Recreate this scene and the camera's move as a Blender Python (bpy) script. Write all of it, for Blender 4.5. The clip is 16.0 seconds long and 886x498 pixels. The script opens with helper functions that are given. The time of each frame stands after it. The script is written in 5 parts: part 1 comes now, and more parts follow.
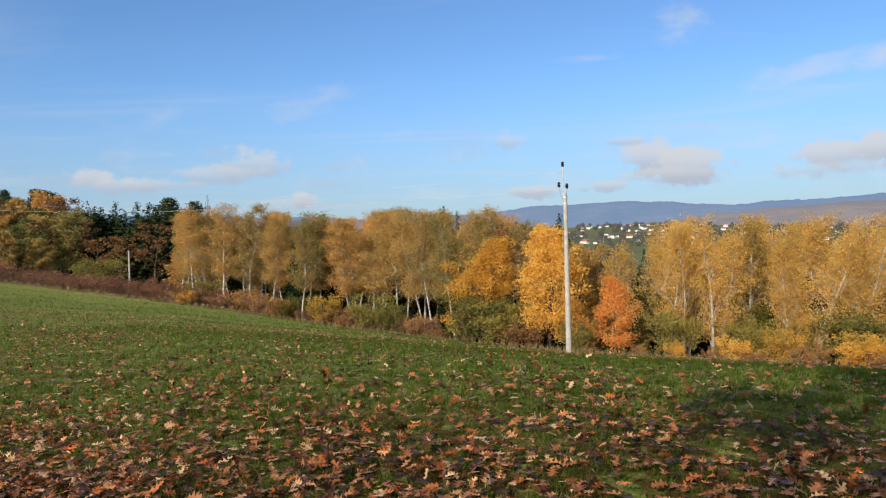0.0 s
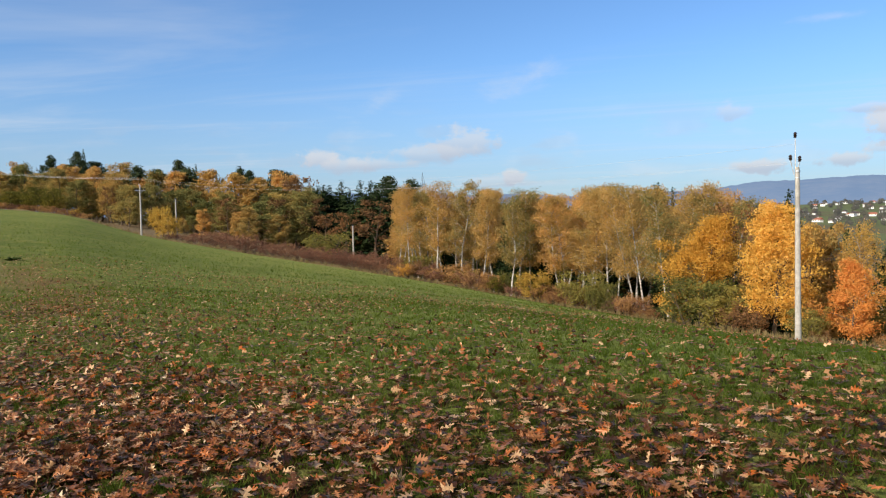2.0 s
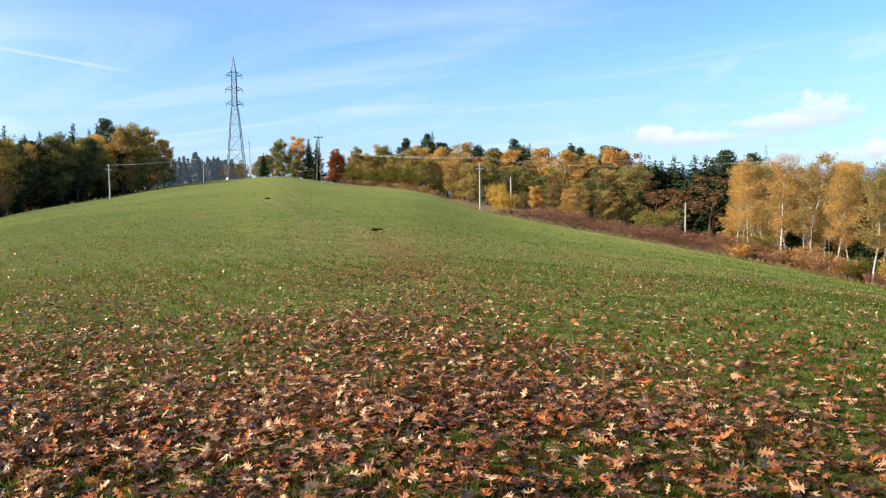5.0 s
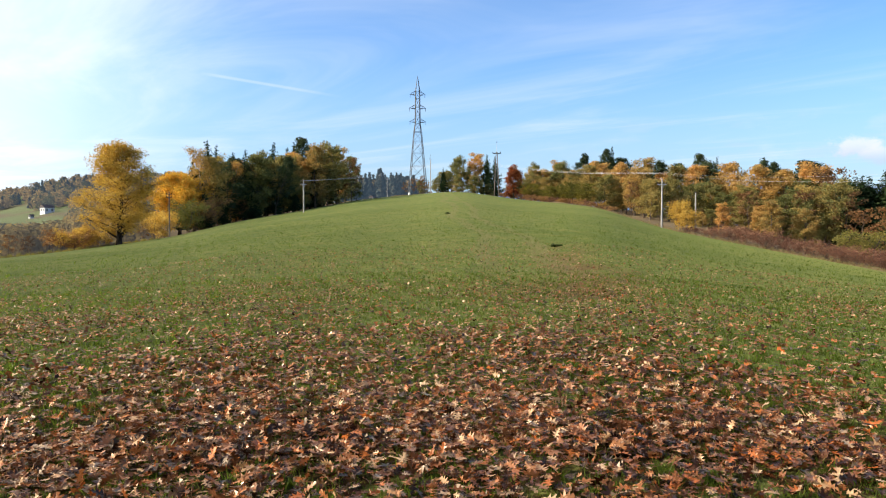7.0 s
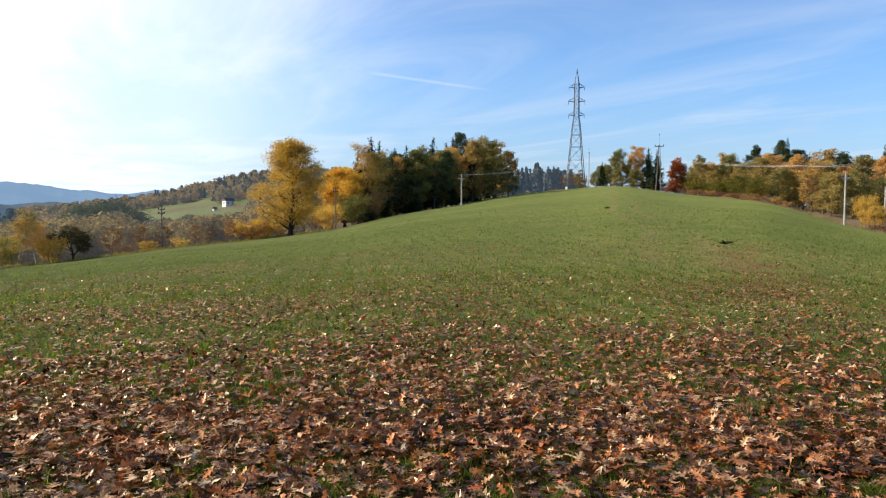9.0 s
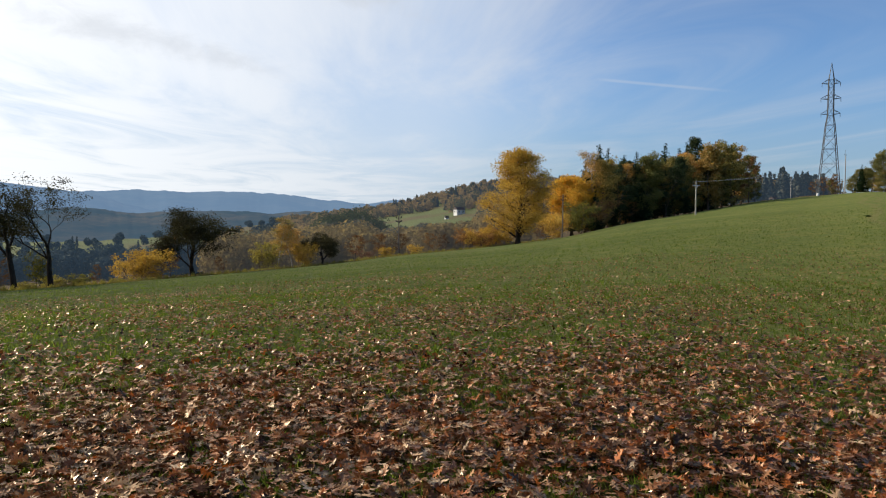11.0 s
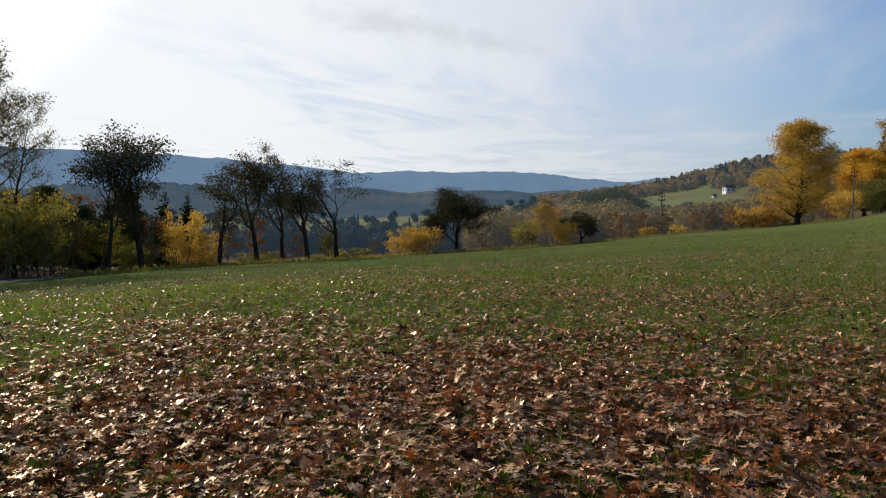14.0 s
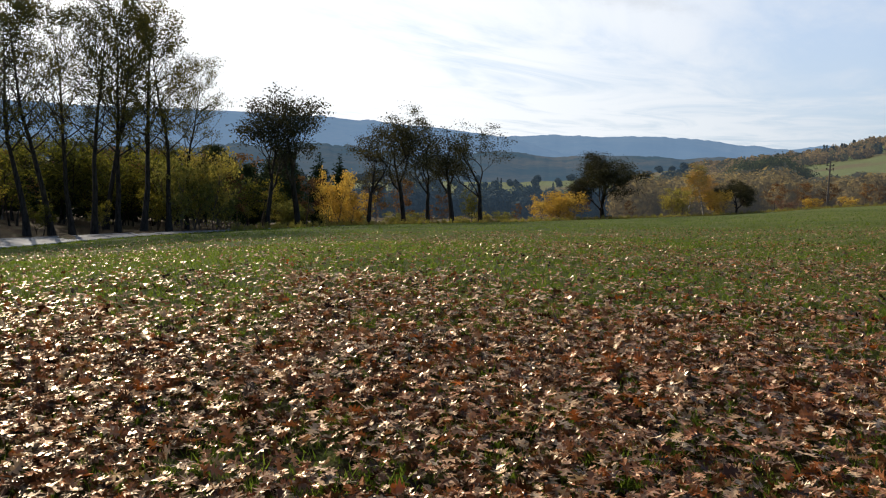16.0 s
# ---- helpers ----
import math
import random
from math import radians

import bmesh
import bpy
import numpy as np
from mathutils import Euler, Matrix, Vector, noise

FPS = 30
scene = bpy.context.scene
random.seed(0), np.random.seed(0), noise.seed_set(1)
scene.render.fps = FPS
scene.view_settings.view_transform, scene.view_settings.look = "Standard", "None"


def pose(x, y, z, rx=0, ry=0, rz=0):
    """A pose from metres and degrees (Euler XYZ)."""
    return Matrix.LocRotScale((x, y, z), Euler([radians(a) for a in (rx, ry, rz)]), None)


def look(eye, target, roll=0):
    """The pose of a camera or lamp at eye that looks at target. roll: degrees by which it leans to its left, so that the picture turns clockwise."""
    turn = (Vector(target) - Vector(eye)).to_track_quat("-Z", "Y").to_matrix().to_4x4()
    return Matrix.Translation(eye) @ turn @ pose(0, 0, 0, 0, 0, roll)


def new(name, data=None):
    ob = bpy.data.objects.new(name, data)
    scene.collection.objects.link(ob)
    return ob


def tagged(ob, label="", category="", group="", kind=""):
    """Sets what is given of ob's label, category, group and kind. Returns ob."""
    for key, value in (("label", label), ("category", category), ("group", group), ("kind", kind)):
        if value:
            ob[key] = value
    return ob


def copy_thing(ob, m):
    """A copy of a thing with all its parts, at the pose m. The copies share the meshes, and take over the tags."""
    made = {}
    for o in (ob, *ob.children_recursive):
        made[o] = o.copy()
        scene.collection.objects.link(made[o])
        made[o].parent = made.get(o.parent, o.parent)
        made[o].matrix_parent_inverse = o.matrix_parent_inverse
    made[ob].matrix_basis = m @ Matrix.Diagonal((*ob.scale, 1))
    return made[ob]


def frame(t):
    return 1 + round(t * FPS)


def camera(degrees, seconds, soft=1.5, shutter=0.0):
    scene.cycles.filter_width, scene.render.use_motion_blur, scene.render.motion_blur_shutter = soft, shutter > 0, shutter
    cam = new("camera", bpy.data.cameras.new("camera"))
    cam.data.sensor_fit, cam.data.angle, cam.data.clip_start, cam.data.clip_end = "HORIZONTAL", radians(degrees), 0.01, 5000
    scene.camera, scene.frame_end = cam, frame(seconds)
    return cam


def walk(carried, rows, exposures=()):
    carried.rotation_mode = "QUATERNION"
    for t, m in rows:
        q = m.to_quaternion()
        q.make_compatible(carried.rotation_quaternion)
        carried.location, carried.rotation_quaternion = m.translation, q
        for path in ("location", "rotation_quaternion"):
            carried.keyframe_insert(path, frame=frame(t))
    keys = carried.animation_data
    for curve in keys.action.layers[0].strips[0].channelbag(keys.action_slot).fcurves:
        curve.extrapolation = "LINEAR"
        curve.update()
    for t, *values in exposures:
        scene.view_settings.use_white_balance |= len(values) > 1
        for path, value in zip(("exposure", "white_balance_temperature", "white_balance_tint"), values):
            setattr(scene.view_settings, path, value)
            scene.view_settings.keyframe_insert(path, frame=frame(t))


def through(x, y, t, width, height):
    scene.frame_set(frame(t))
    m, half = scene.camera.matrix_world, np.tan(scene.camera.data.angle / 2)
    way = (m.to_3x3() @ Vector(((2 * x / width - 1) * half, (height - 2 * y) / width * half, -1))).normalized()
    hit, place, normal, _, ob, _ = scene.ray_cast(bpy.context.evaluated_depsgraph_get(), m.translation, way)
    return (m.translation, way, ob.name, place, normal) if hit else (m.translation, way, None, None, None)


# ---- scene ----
cam = camera(60.7, 16.0, soft=1.1)
EYE = 1.55
# seconds, x, y, z from the first eye, yaw, pitch, roll
ROWS = [
    (0.0, -0.000, 0.000, 0.000, -0.10, -0.59, -1.54),
    (0.5, -0.018, -0.007, 0.000, 3.10, -0.53, -1.45),
    (1.0, -0.038, 0.013, -0.008, 7.75, -0.86, -1.16),
    (1.5, -0.054, 0.013, -0.007, 11.68, -1.45, -1.22),
    (2.0, -0.081, 0.016, -0.008, 15.66, -1.96, -1.18),
    (2.5, -0.097, 0.007, -0.009, 20.44, -2.15, -1.30),
    (3.0, -0.115, 0.001, -0.010, 24.50, -2.51, -1.14),
    (3.5, -0.124, -0.001, -0.012, 27.86, -2.79, -1.11),
    (4.0, -0.137, -0.019, -0.013, 31.55, -3.02, -1.06),
    (4.5, -0.136, -0.020, -0.017, 35.28, -3.29, -0.84),
    (5.0, -0.138, -0.023, -0.019, 40.17, -3.31, -0.77),
    (7.5, -0.369, -0.076, -0.026, 56.09, -1.88, 0.29),
    (8.0, -0.403, -0.100, -0.031, 59.03, -1.84, 0.58),
    (8.5, -0.425, -0.137, -0.036, 61.68, -1.81, 0.74),
    (9.0, -0.447, -0.144, -0.036, 65.09, -2.51, 0.46),
    (9.5, -0.475, -0.136, -0.036, 71.43, -2.34, 0.33),
    (12.0, -0.495, -0.160, -0.044, 85.87, -2.38, 0.65),
    (12.5, -0.493, -0.172, -0.047, 88.83, -2.62, 0.59),
    (13.0, -0.505, -0.179, -0.051, 93.17, -2.93, 0.57),
    (13.5, -0.501, -0.184, -0.057, 97.55, -3.22, 0.60),
    (14.0, -0.497, -0.187, -0.064, 101.53, -3.80, 0.53),
    (14.5, -0.494, -0.198, -0.073, 105.04, -4.56, 0.62),
    (15.0, -0.462, -0.251, -0.079, 108.10, -5.08, 1.00),
    (15.5, -0.435, -0.295, -0.082, 110.13, -6.12, 1.17),
    (16.0, -0.423, -0.328, -0.082, 112.20, -6.71, 1.55),
]
EXPOSURES = [(0.0, 0.22), (1.5, 0.24), (2.5, 0.46), (3.0, 0.52), (4.0, 0.78), (5.0, 0.90), (7.5, 0.75), (9.0, 0.62), (9.7, 0.54), (12.0, -0.16), (13.5, -0.15), (16.0, 0.10)]
walk(cam, [(t, look((x, y, EYE + z), (x - math.sin(radians(a)) * math.cos(radians(p)), y + math.cos(radians(a)) * math.cos(radians(p)), EYE + z + math.sin(radians(p))), r)) for t, x, y, z, a, p, r in ROWS], EXPOSURES)

# ---- sky and sun ----
SUN_AZ, SUN_EL = 148.0, 27.0     # degrees to the left of +y, degrees up
SUN_DIR = Vector((-math.sin(radians(SUN_AZ)) * math.cos(radians(SUN_EL)), math.cos(radians(SUN_AZ)) * math.cos(radians(SUN_EL)), math.sin(radians(SUN_EL))))
sun_data = bpy.data.lights.new("sun", "SUN")
sun_data.energy, sun_data.angle, sun_data.color = 4.5, radians(0.6), (1.0, 0.89, 0.73)
sun = new("sun", sun_data)
sun.matrix_world = look(SUN_DIR * 100, (0, 0, 0))


class Nodes:
    """Short hand for a node tree."""

    def __init__(self, tree):
        self.tree = tree
        tree.nodes.clear()

    def add(self, kind, inputs=None, operation=None, data_type=None, blend_type=None, smooth=False):
        n = self.tree.nodes.new(kind)
        if operation:
            n.operation = operation
        if data_type:
            n.data_type = data_type
        if blend_type:
            n.blend_type = blend_type
        if smooth:
            n.interpolation_type = "SMOOTHSTEP"
        for k, v in (inputs or {}).items():
            self.put(n.inputs[k], v)
        return n

    def put(self, socket, v):
        if isinstance(v, bpy.types.NodeSocket):
            self.tree.links.new(v, socket)
        elif isinstance(v, (tuple, list)) and len(v) == 3 and socket.type == "RGBA":
            socket.default_value = (*v, 1)
        else:
            socket.default_value = v

    def math(self, op, a, b=0.0, c=0.0):
        return self.add("ShaderNodeMath", {0: a, 1: b, 2: c}, operation=op).outputs[0]

    def vec(self, op, a, b=(0, 0, 0)):
        n = self.add("ShaderNodeVectorMath", {0: a, 1: b}, operation=op)
        return n.outputs["Value"] if op in ("DOT_PRODUCT", "LENGTH", "DISTANCE") else n.outputs[0]

    def mix(self, f, a, b, blend="MIX"):
        return self.add("ShaderNodeMix", {0: f, 6: a, 7: b}, data_type="RGBA", blend_type=blend).outputs[2]

    def ramp(self, f, stops):
        n = self.add("ShaderNodeValToRGB", {0: f})
        el = n.color_ramp.elements
        while len(el) < len(stops):
            el.new(0.5)
        for e, (p, c) in zip(el, stops):
            e.position, e.color = p, (*(c if isinstance(c, tuple) else (c, c, c)), 1)
        return n.outputs[0]

    def noise(self, scale, vector=None, detail=3.0, rough=0.55, dist=0.0):
        n = self.add("ShaderNodeTexNoise", {"Scale": scale, "Detail": detail, "Roughness": rough, "Distortion": dist})
        if vector is not None:
            self.put(n.inputs["Vector"], vector)
        return n.outputs[0]

    def range(self, v, a, b, c=0.0, d=1.0):
        return self.add("ShaderNodeMapRange", {0: v, 1: a, 2: b, 3: c, 4: d}, smooth=True).outputs[0]


# heaped clouds: degrees to the left of +y, degrees up, half width, half height, how thick
HEAPS = [
    (24.9, 4.8, 1.7, 1.2, 0.75), (23.6, 4.4, 3.6, 0.8, 0.55), (14.0, 5.9, 2.8, 1.3, 0.6), (16.6, 5.2, 4.0, 0.9, 0.5), (20.0, 4.5, 3.0, 0.6, 0.5),
    (10.2, 3.4, 0.9, 0.9, 0.8), (11.5, 3.0, 3.5, 0.6, 0.4), (-5.5, 7.3, 1.5, 0.7, 0.4), (-15.6, 5.6, 2.4, 1.5, 0.8), (-18.6, 4.9, 3.2, 1.7, 0.85),
    (-17.0, 4.3, 5.5, 0.8, 0.5), (-13.6, 7.0, 2.4, 0.45, 0.45), (-27.6, 5.0, 3.0, 1.4, 0.8), (-31.0, 5.2, 2.6, 1.6, 0.85), (-27.5, 4.2, 5.0, 0.8, 0.5),
    (-6.6, 3.55, 2.2, 0.65, 0.75), (-12.5, 3.75, 2.3, 0.65, 0.7),
]
# thin streaks: the same, with their slope before the last
WISPS = [
    (-17.9, 14.7, 2.6, 1.8, 20, 0.55), (-25.4, 10.9, 5.8, 1.2, 14, 0.5), (-30.5, 11.3, 2.2, 1.2, 30, 0.6), (9.7, 10.3, 3.8, 1.4, 12, 0.34), (20.0, 9.2, 2.2, 0.9, 18, 0.3),
    (-11.7, 13.0, 2.6, 0.45, 0, 0.3), (91.0, 17.5, 9.0, 1.6, -14, 0.55), (104.0, 12.5, 12.0, 1.4, -9, 0.45),
]


def make_world():
    w = bpy.data.worlds.new("sky")
    w.use_nodes = True
    scene.world = w
    n = Nodes(w.node_tree)
    way = n.add("ShaderNodeTexCoord").outputs["Generated"]
    air = n.add("ShaderNodeTexSky")
    air.sky_type, air.sun_disc, air.sun_elevation, air.sun_rotation = "NISHITA", False, radians(SUN_EL), radians(-SUN_AZ)
    air.altitude, air.air_density, air.dust_density, air.ozone_density = 400, 1.0, 0.6, 1.6
    sky = n.mix(1.0, air.outputs[0], (0.73, 1.00, 1.32), "MULTIPLY")
    sep = n.add("ShaderNodeSeparateXYZ", {0: way})
    up = n.math("MAXIMUM", sep.outputs[2], 0.02)
    # a flat layer of cloud far overhead: way / up
    flat = n.add("ShaderNodeCombineXYZ", {0: n.math("DIVIDE", sep.outputs[0], up), 1: n.math("DIVIDE", sep.outputs[1], up), 2: 0.0}).outputs[0]
    near_sun = n.range(n.vec("DOT_PRODUCT", way, tuple(Vector((SUN_DIR.x, SUN_DIR.y, 0.25)).normalized())), 0.1, 0.95)
    veil = n.noise(0.33, n.add("ShaderNodeMapping", {0: flat, "Rotation": (0, 0, radians(35)), "Scale": (0.55, 1.5, 1)}).outputs[0], 6.0, 0.6, 0.9)
    veil = n.range(n.math("ADD", veil, n.math("MULTIPLY", near_sun, 0.33)), 0.46, 0.82)
    # small heaped clouds low over the far side
    puff = n.noise(9.0, n.add("ShaderNodeMapping", {0: way, "Scale": (1, 1, 3.4), "Location": (0.35, 0.2, 0.05)}).outputs[0], 6.0, 0.55, 0.15)
    low = n.math("MULTIPLY", n.range(sep.outputs[2], 0.028, 0.065), n.range(sep.outputs[2], 0.17, 0.10))
    puff = n.math("MULTIPLY", n.range(puff, 0.50, 0.66), n.math("MULTIPLY", low, n.range(sep.outputs[1], 0.62, 0.86)))
    white = n.mix(near_sun, (5.6, 6.0, 6.6), (10.6, 10.7, 10.8))
    haze = n.range(sep.outputs[2], 0.22, 0.0)
    color = n.mix(n.math("MULTIPLY", haze, 0.62), sky, (2.9, 3.55, 4.6))
    color = n.mix(n.math("MULTIPLY", n.range(near_sun, 0.0, 0.42), 0.64), color, (6.5, 7.3, 8.4))
    color = n.mix(n.math("MULTIPLY", veil, n.math("ADD", 0.42, n.math("MULTIPLY", near_sun, 0.45))), color, white)
    # an old vapour trail in the west
    ends = [Vector((-math.sin(radians(a)) * math.cos(radians(e)), math.cos(radians(a)) * math.cos(radians(e)), math.sin(radians(e)))) for a, e in ((70.6, 10.5), (61.6, 9.35))]
    along = (ends[1] - ends[0]).normalized()
    off = n.math("ABSOLUTE", n.vec("DOT_PRODUCT", way, tuple(ends[0].cross(ends[1]).normalized())))
    place = n.vec("DOT_PRODUCT", way, tuple(along))
    lo, hi = along.dot(ends[0]), along.dot(ends[1])
    trail = n.math("MULTIPLY", n.range(off, 0.0028, 0.0004), n.math("MULTIPLY", n.range(place, lo - 0.01, lo + 0.02), n.range(place, hi + 0.02, hi - 0.06)))
    color = n.mix(n.math("MULTIPLY", trail, 0.26), color, white)
    color = n.mix(n.math("MULTIPLY", puff, 0.22), color, n.mix(n.range(n.noise(11.0, way, 3.0), 0.4, 0.6), (4.2, 4.5, 5.2), (6.2, 6.3, 6.6)))
    # single clouds
    frayed = n.noise(16.0, n.add("ShaderNodeMapping", {0: way, "Scale": (1, 1, 2.2)}).outputs[0], 7.0, 0.62, 0.35)
    lumpy = n.noise(48.0, way, 4.0, 0.6)
    clouds = [(az, el, wide, high, 0.0, thick, 1.0 if thick > 0.55 else 0.75) for az, el, wide, high, thick in HEAPS] + [(*row, 0.0) for row in WISPS]
    for az, el, wide, high, tilt, thick, heap in clouds:
        a, e = radians(az), radians(el)
        right = Vector((math.cos(a), math.sin(a), 0))
        head = Vector((math.sin(a) * math.sin(e), -math.cos(a) * math.sin(e), math.cos(e)))
        t = radians(tilt)
        u = n.vec("DOT_PRODUCT", way, tuple((right * math.cos(t) + head * math.sin(t)) / radians(wide)))
        v = n.vec("DOT_PRODUCT", way, tuple((head * math.cos(t) - right * math.sin(t)) / radians(high)))
        middle = Vector((-math.sin(a) * math.cos(e), math.cos(a) * math.cos(e), math.sin(e)))
        front = n.range(n.vec("DOT_PRODUCT", way, tuple(middle)), 0.9, 0.95)
        # heaped clouds have a flat foot
        foot = n.math("MULTIPLY", n.math("MINIMUM", v, 0.0), 0.6 * heap)
        far = n.math("SQRT", n.math("ADD", n.math("MULTIPLY", u, u), n.math("ADD", n.math("MULTIPLY", v, v), n.math("MULTIPLY", foot, foot))))
        far = n.math("ADD", far, n.math("ADD", n.math("MULTIPLY", n.math("SUBTRACT", frayed, 0.5), 2.4), n.math("MULTIPLY", n.math("SUBTRACT", lumpy, 0.5), 1.5 * heap)))
        mask = n.math("MULTIPLY", n.math("MULTIPLY", n.range(far, 1.0, 0.45 - 0.6 * (1 - heap)), thick), front)
        body = n.mix(n.range(v, -0.6, 0.5), (3.9, 4.25, 5.1), (5.7, 5.8, 6.1)) if heap > 0.5 else (5.6, 5.95, 6.5)
        color = n.mix(mask, color, body)
    # the bright air round the sun
    glare = n.range(n.vec("DOT_PRODUCT", way, tuple(SUN_DIR)), 0.885, 1.0)
    color = n.mix(glare, color, (30.0, 29.4, 28.4))
    bg = n.add("ShaderNodeBackground", {0: color, 1: 0.1})
    n.add("ShaderNodeOutputWorld", {0: bg.outputs[0]})


make_world()


# ---- materials ----
def material(name):
    m = bpy.data.materials.new(name)
    m.use_nodes = True
    return m, Nodes(m.node_tree)


def finish(n, color, rough=0.8, metal=0.0, bump=None, strength=0.3, dist=0.02, spec=0.5):
    p = n.add("ShaderNodeBsdfPrincipled", {"Base Color": color, "Roughness": rough, "Metallic": metal, "Specular IOR Level": spec})
    if bump is not None:
        n.put(p.inputs["Normal"], n.add("ShaderNodeBump", {"Height": bump, "Strength": strength, "Distance": dist}).outputs[0])
    n.add("ShaderNodeOutputMaterial", {0: p.outputs[0]})
    return p


def leaf_material(name, stops, through=0.28, gloss=0.015, rough=0.6, single=0.42, air=None, shine=(1.0, 0.94, 0.84), shiny=1.0):
    """Leaves: a hue from the ramp for each leaf and each tree, part of the light passing through."""
    m, n = material(name)
    isl = n.add("ShaderNodeNewGeometry").outputs["Random Per Island"]
    own = n.add("ShaderNodeObjectInfo").outputs["Random"]
    pos = n.add("ShaderNodeNewGeometry").outputs["Position"]
    clump = n.noise(0.5, pos, 2.0)
    f = n.math("ADD", n.math("MULTIPLY", isl, single), n.math("ADD", n.math("MULTIPLY", own, 0.95 - single), n.math("MULTIPLY", n.math("SUBTRACT", clump, 0.5), 0.9 - 0.7 * single)))
    col = n.ramp(f, stops)
    d = n.add("ShaderNodeBsdfDiffuse", {0: col})
    t = n.add("ShaderNodeBsdfTranslucent", {0: n.mix(0.5, col, n.mix(1.0, col, (1.3, 1.25, 0.6), "MULTIPLY"))})
    g = n.add("ShaderNodeBsdfGlossy", {0: shine, "Roughness": rough})
    a = n.add("ShaderNodeMixShader", {0: through, 1: d.outputs[0], 2: t.outputs[0]})
    fr = n.add("ShaderNodeFresnel", {0: 1.4})
    amount = n.math("MULTIPLY", n.math("MINIMUM", fr.outputs[0], 0.14), gloss * 4)
    if shiny < 1:
        # some lie with the waxy side up, the rest with the dull side
        amount = n.math("MULTIPLY", amount, n.range(n.math("FRACT", n.math("MULTIPLY", isl, 37.7)), shiny + 0.1, shiny - 0.1, 0.03, 1.0))
    b = n.add("ShaderNodeMixShader", {0: amount, 1: a.outputs[0], 2: g.outputs[0]})
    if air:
        # haze painted in: a faint emission stands in for air before far woods
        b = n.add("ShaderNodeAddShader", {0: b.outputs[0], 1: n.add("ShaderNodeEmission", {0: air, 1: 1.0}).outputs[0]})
    n.add("ShaderNodeOutputMaterial", {0: b.outputs[0]})
    return m


def bark_material(name, a, b, scale=6.0, stretch=0.25, rough=0.9):
    m, n = material(name)
    co = n.add("ShaderNodeTexCoord").outputs["Object"]
    v = n.noise(scale, n.add("ShaderNodeMapping", {0: co, "Scale": (1, 1, stretch)}).outputs[0], 5.0, 0.65)
    finish(n, n.ramp(v, [(0.35, a), (0.62, b)]), rough, bump=v, strength=0.7, dist=0.03, spec=0.1)
    return m


def plain_material(name, a, b, scale=4.0, rough=0.7, metal=0.0, bump=0.2):
    m, n = material(name)
    co = n.add("ShaderNodeTexCoord").outputs["Object"]
    v = n.noise(scale, co, 5.0, 0.6)
    finish(n, n.ramp(v, [(0.3, a), (0.7, b)]), rough, metal, bump=v, strength=bump, dist=0.01)
    return m


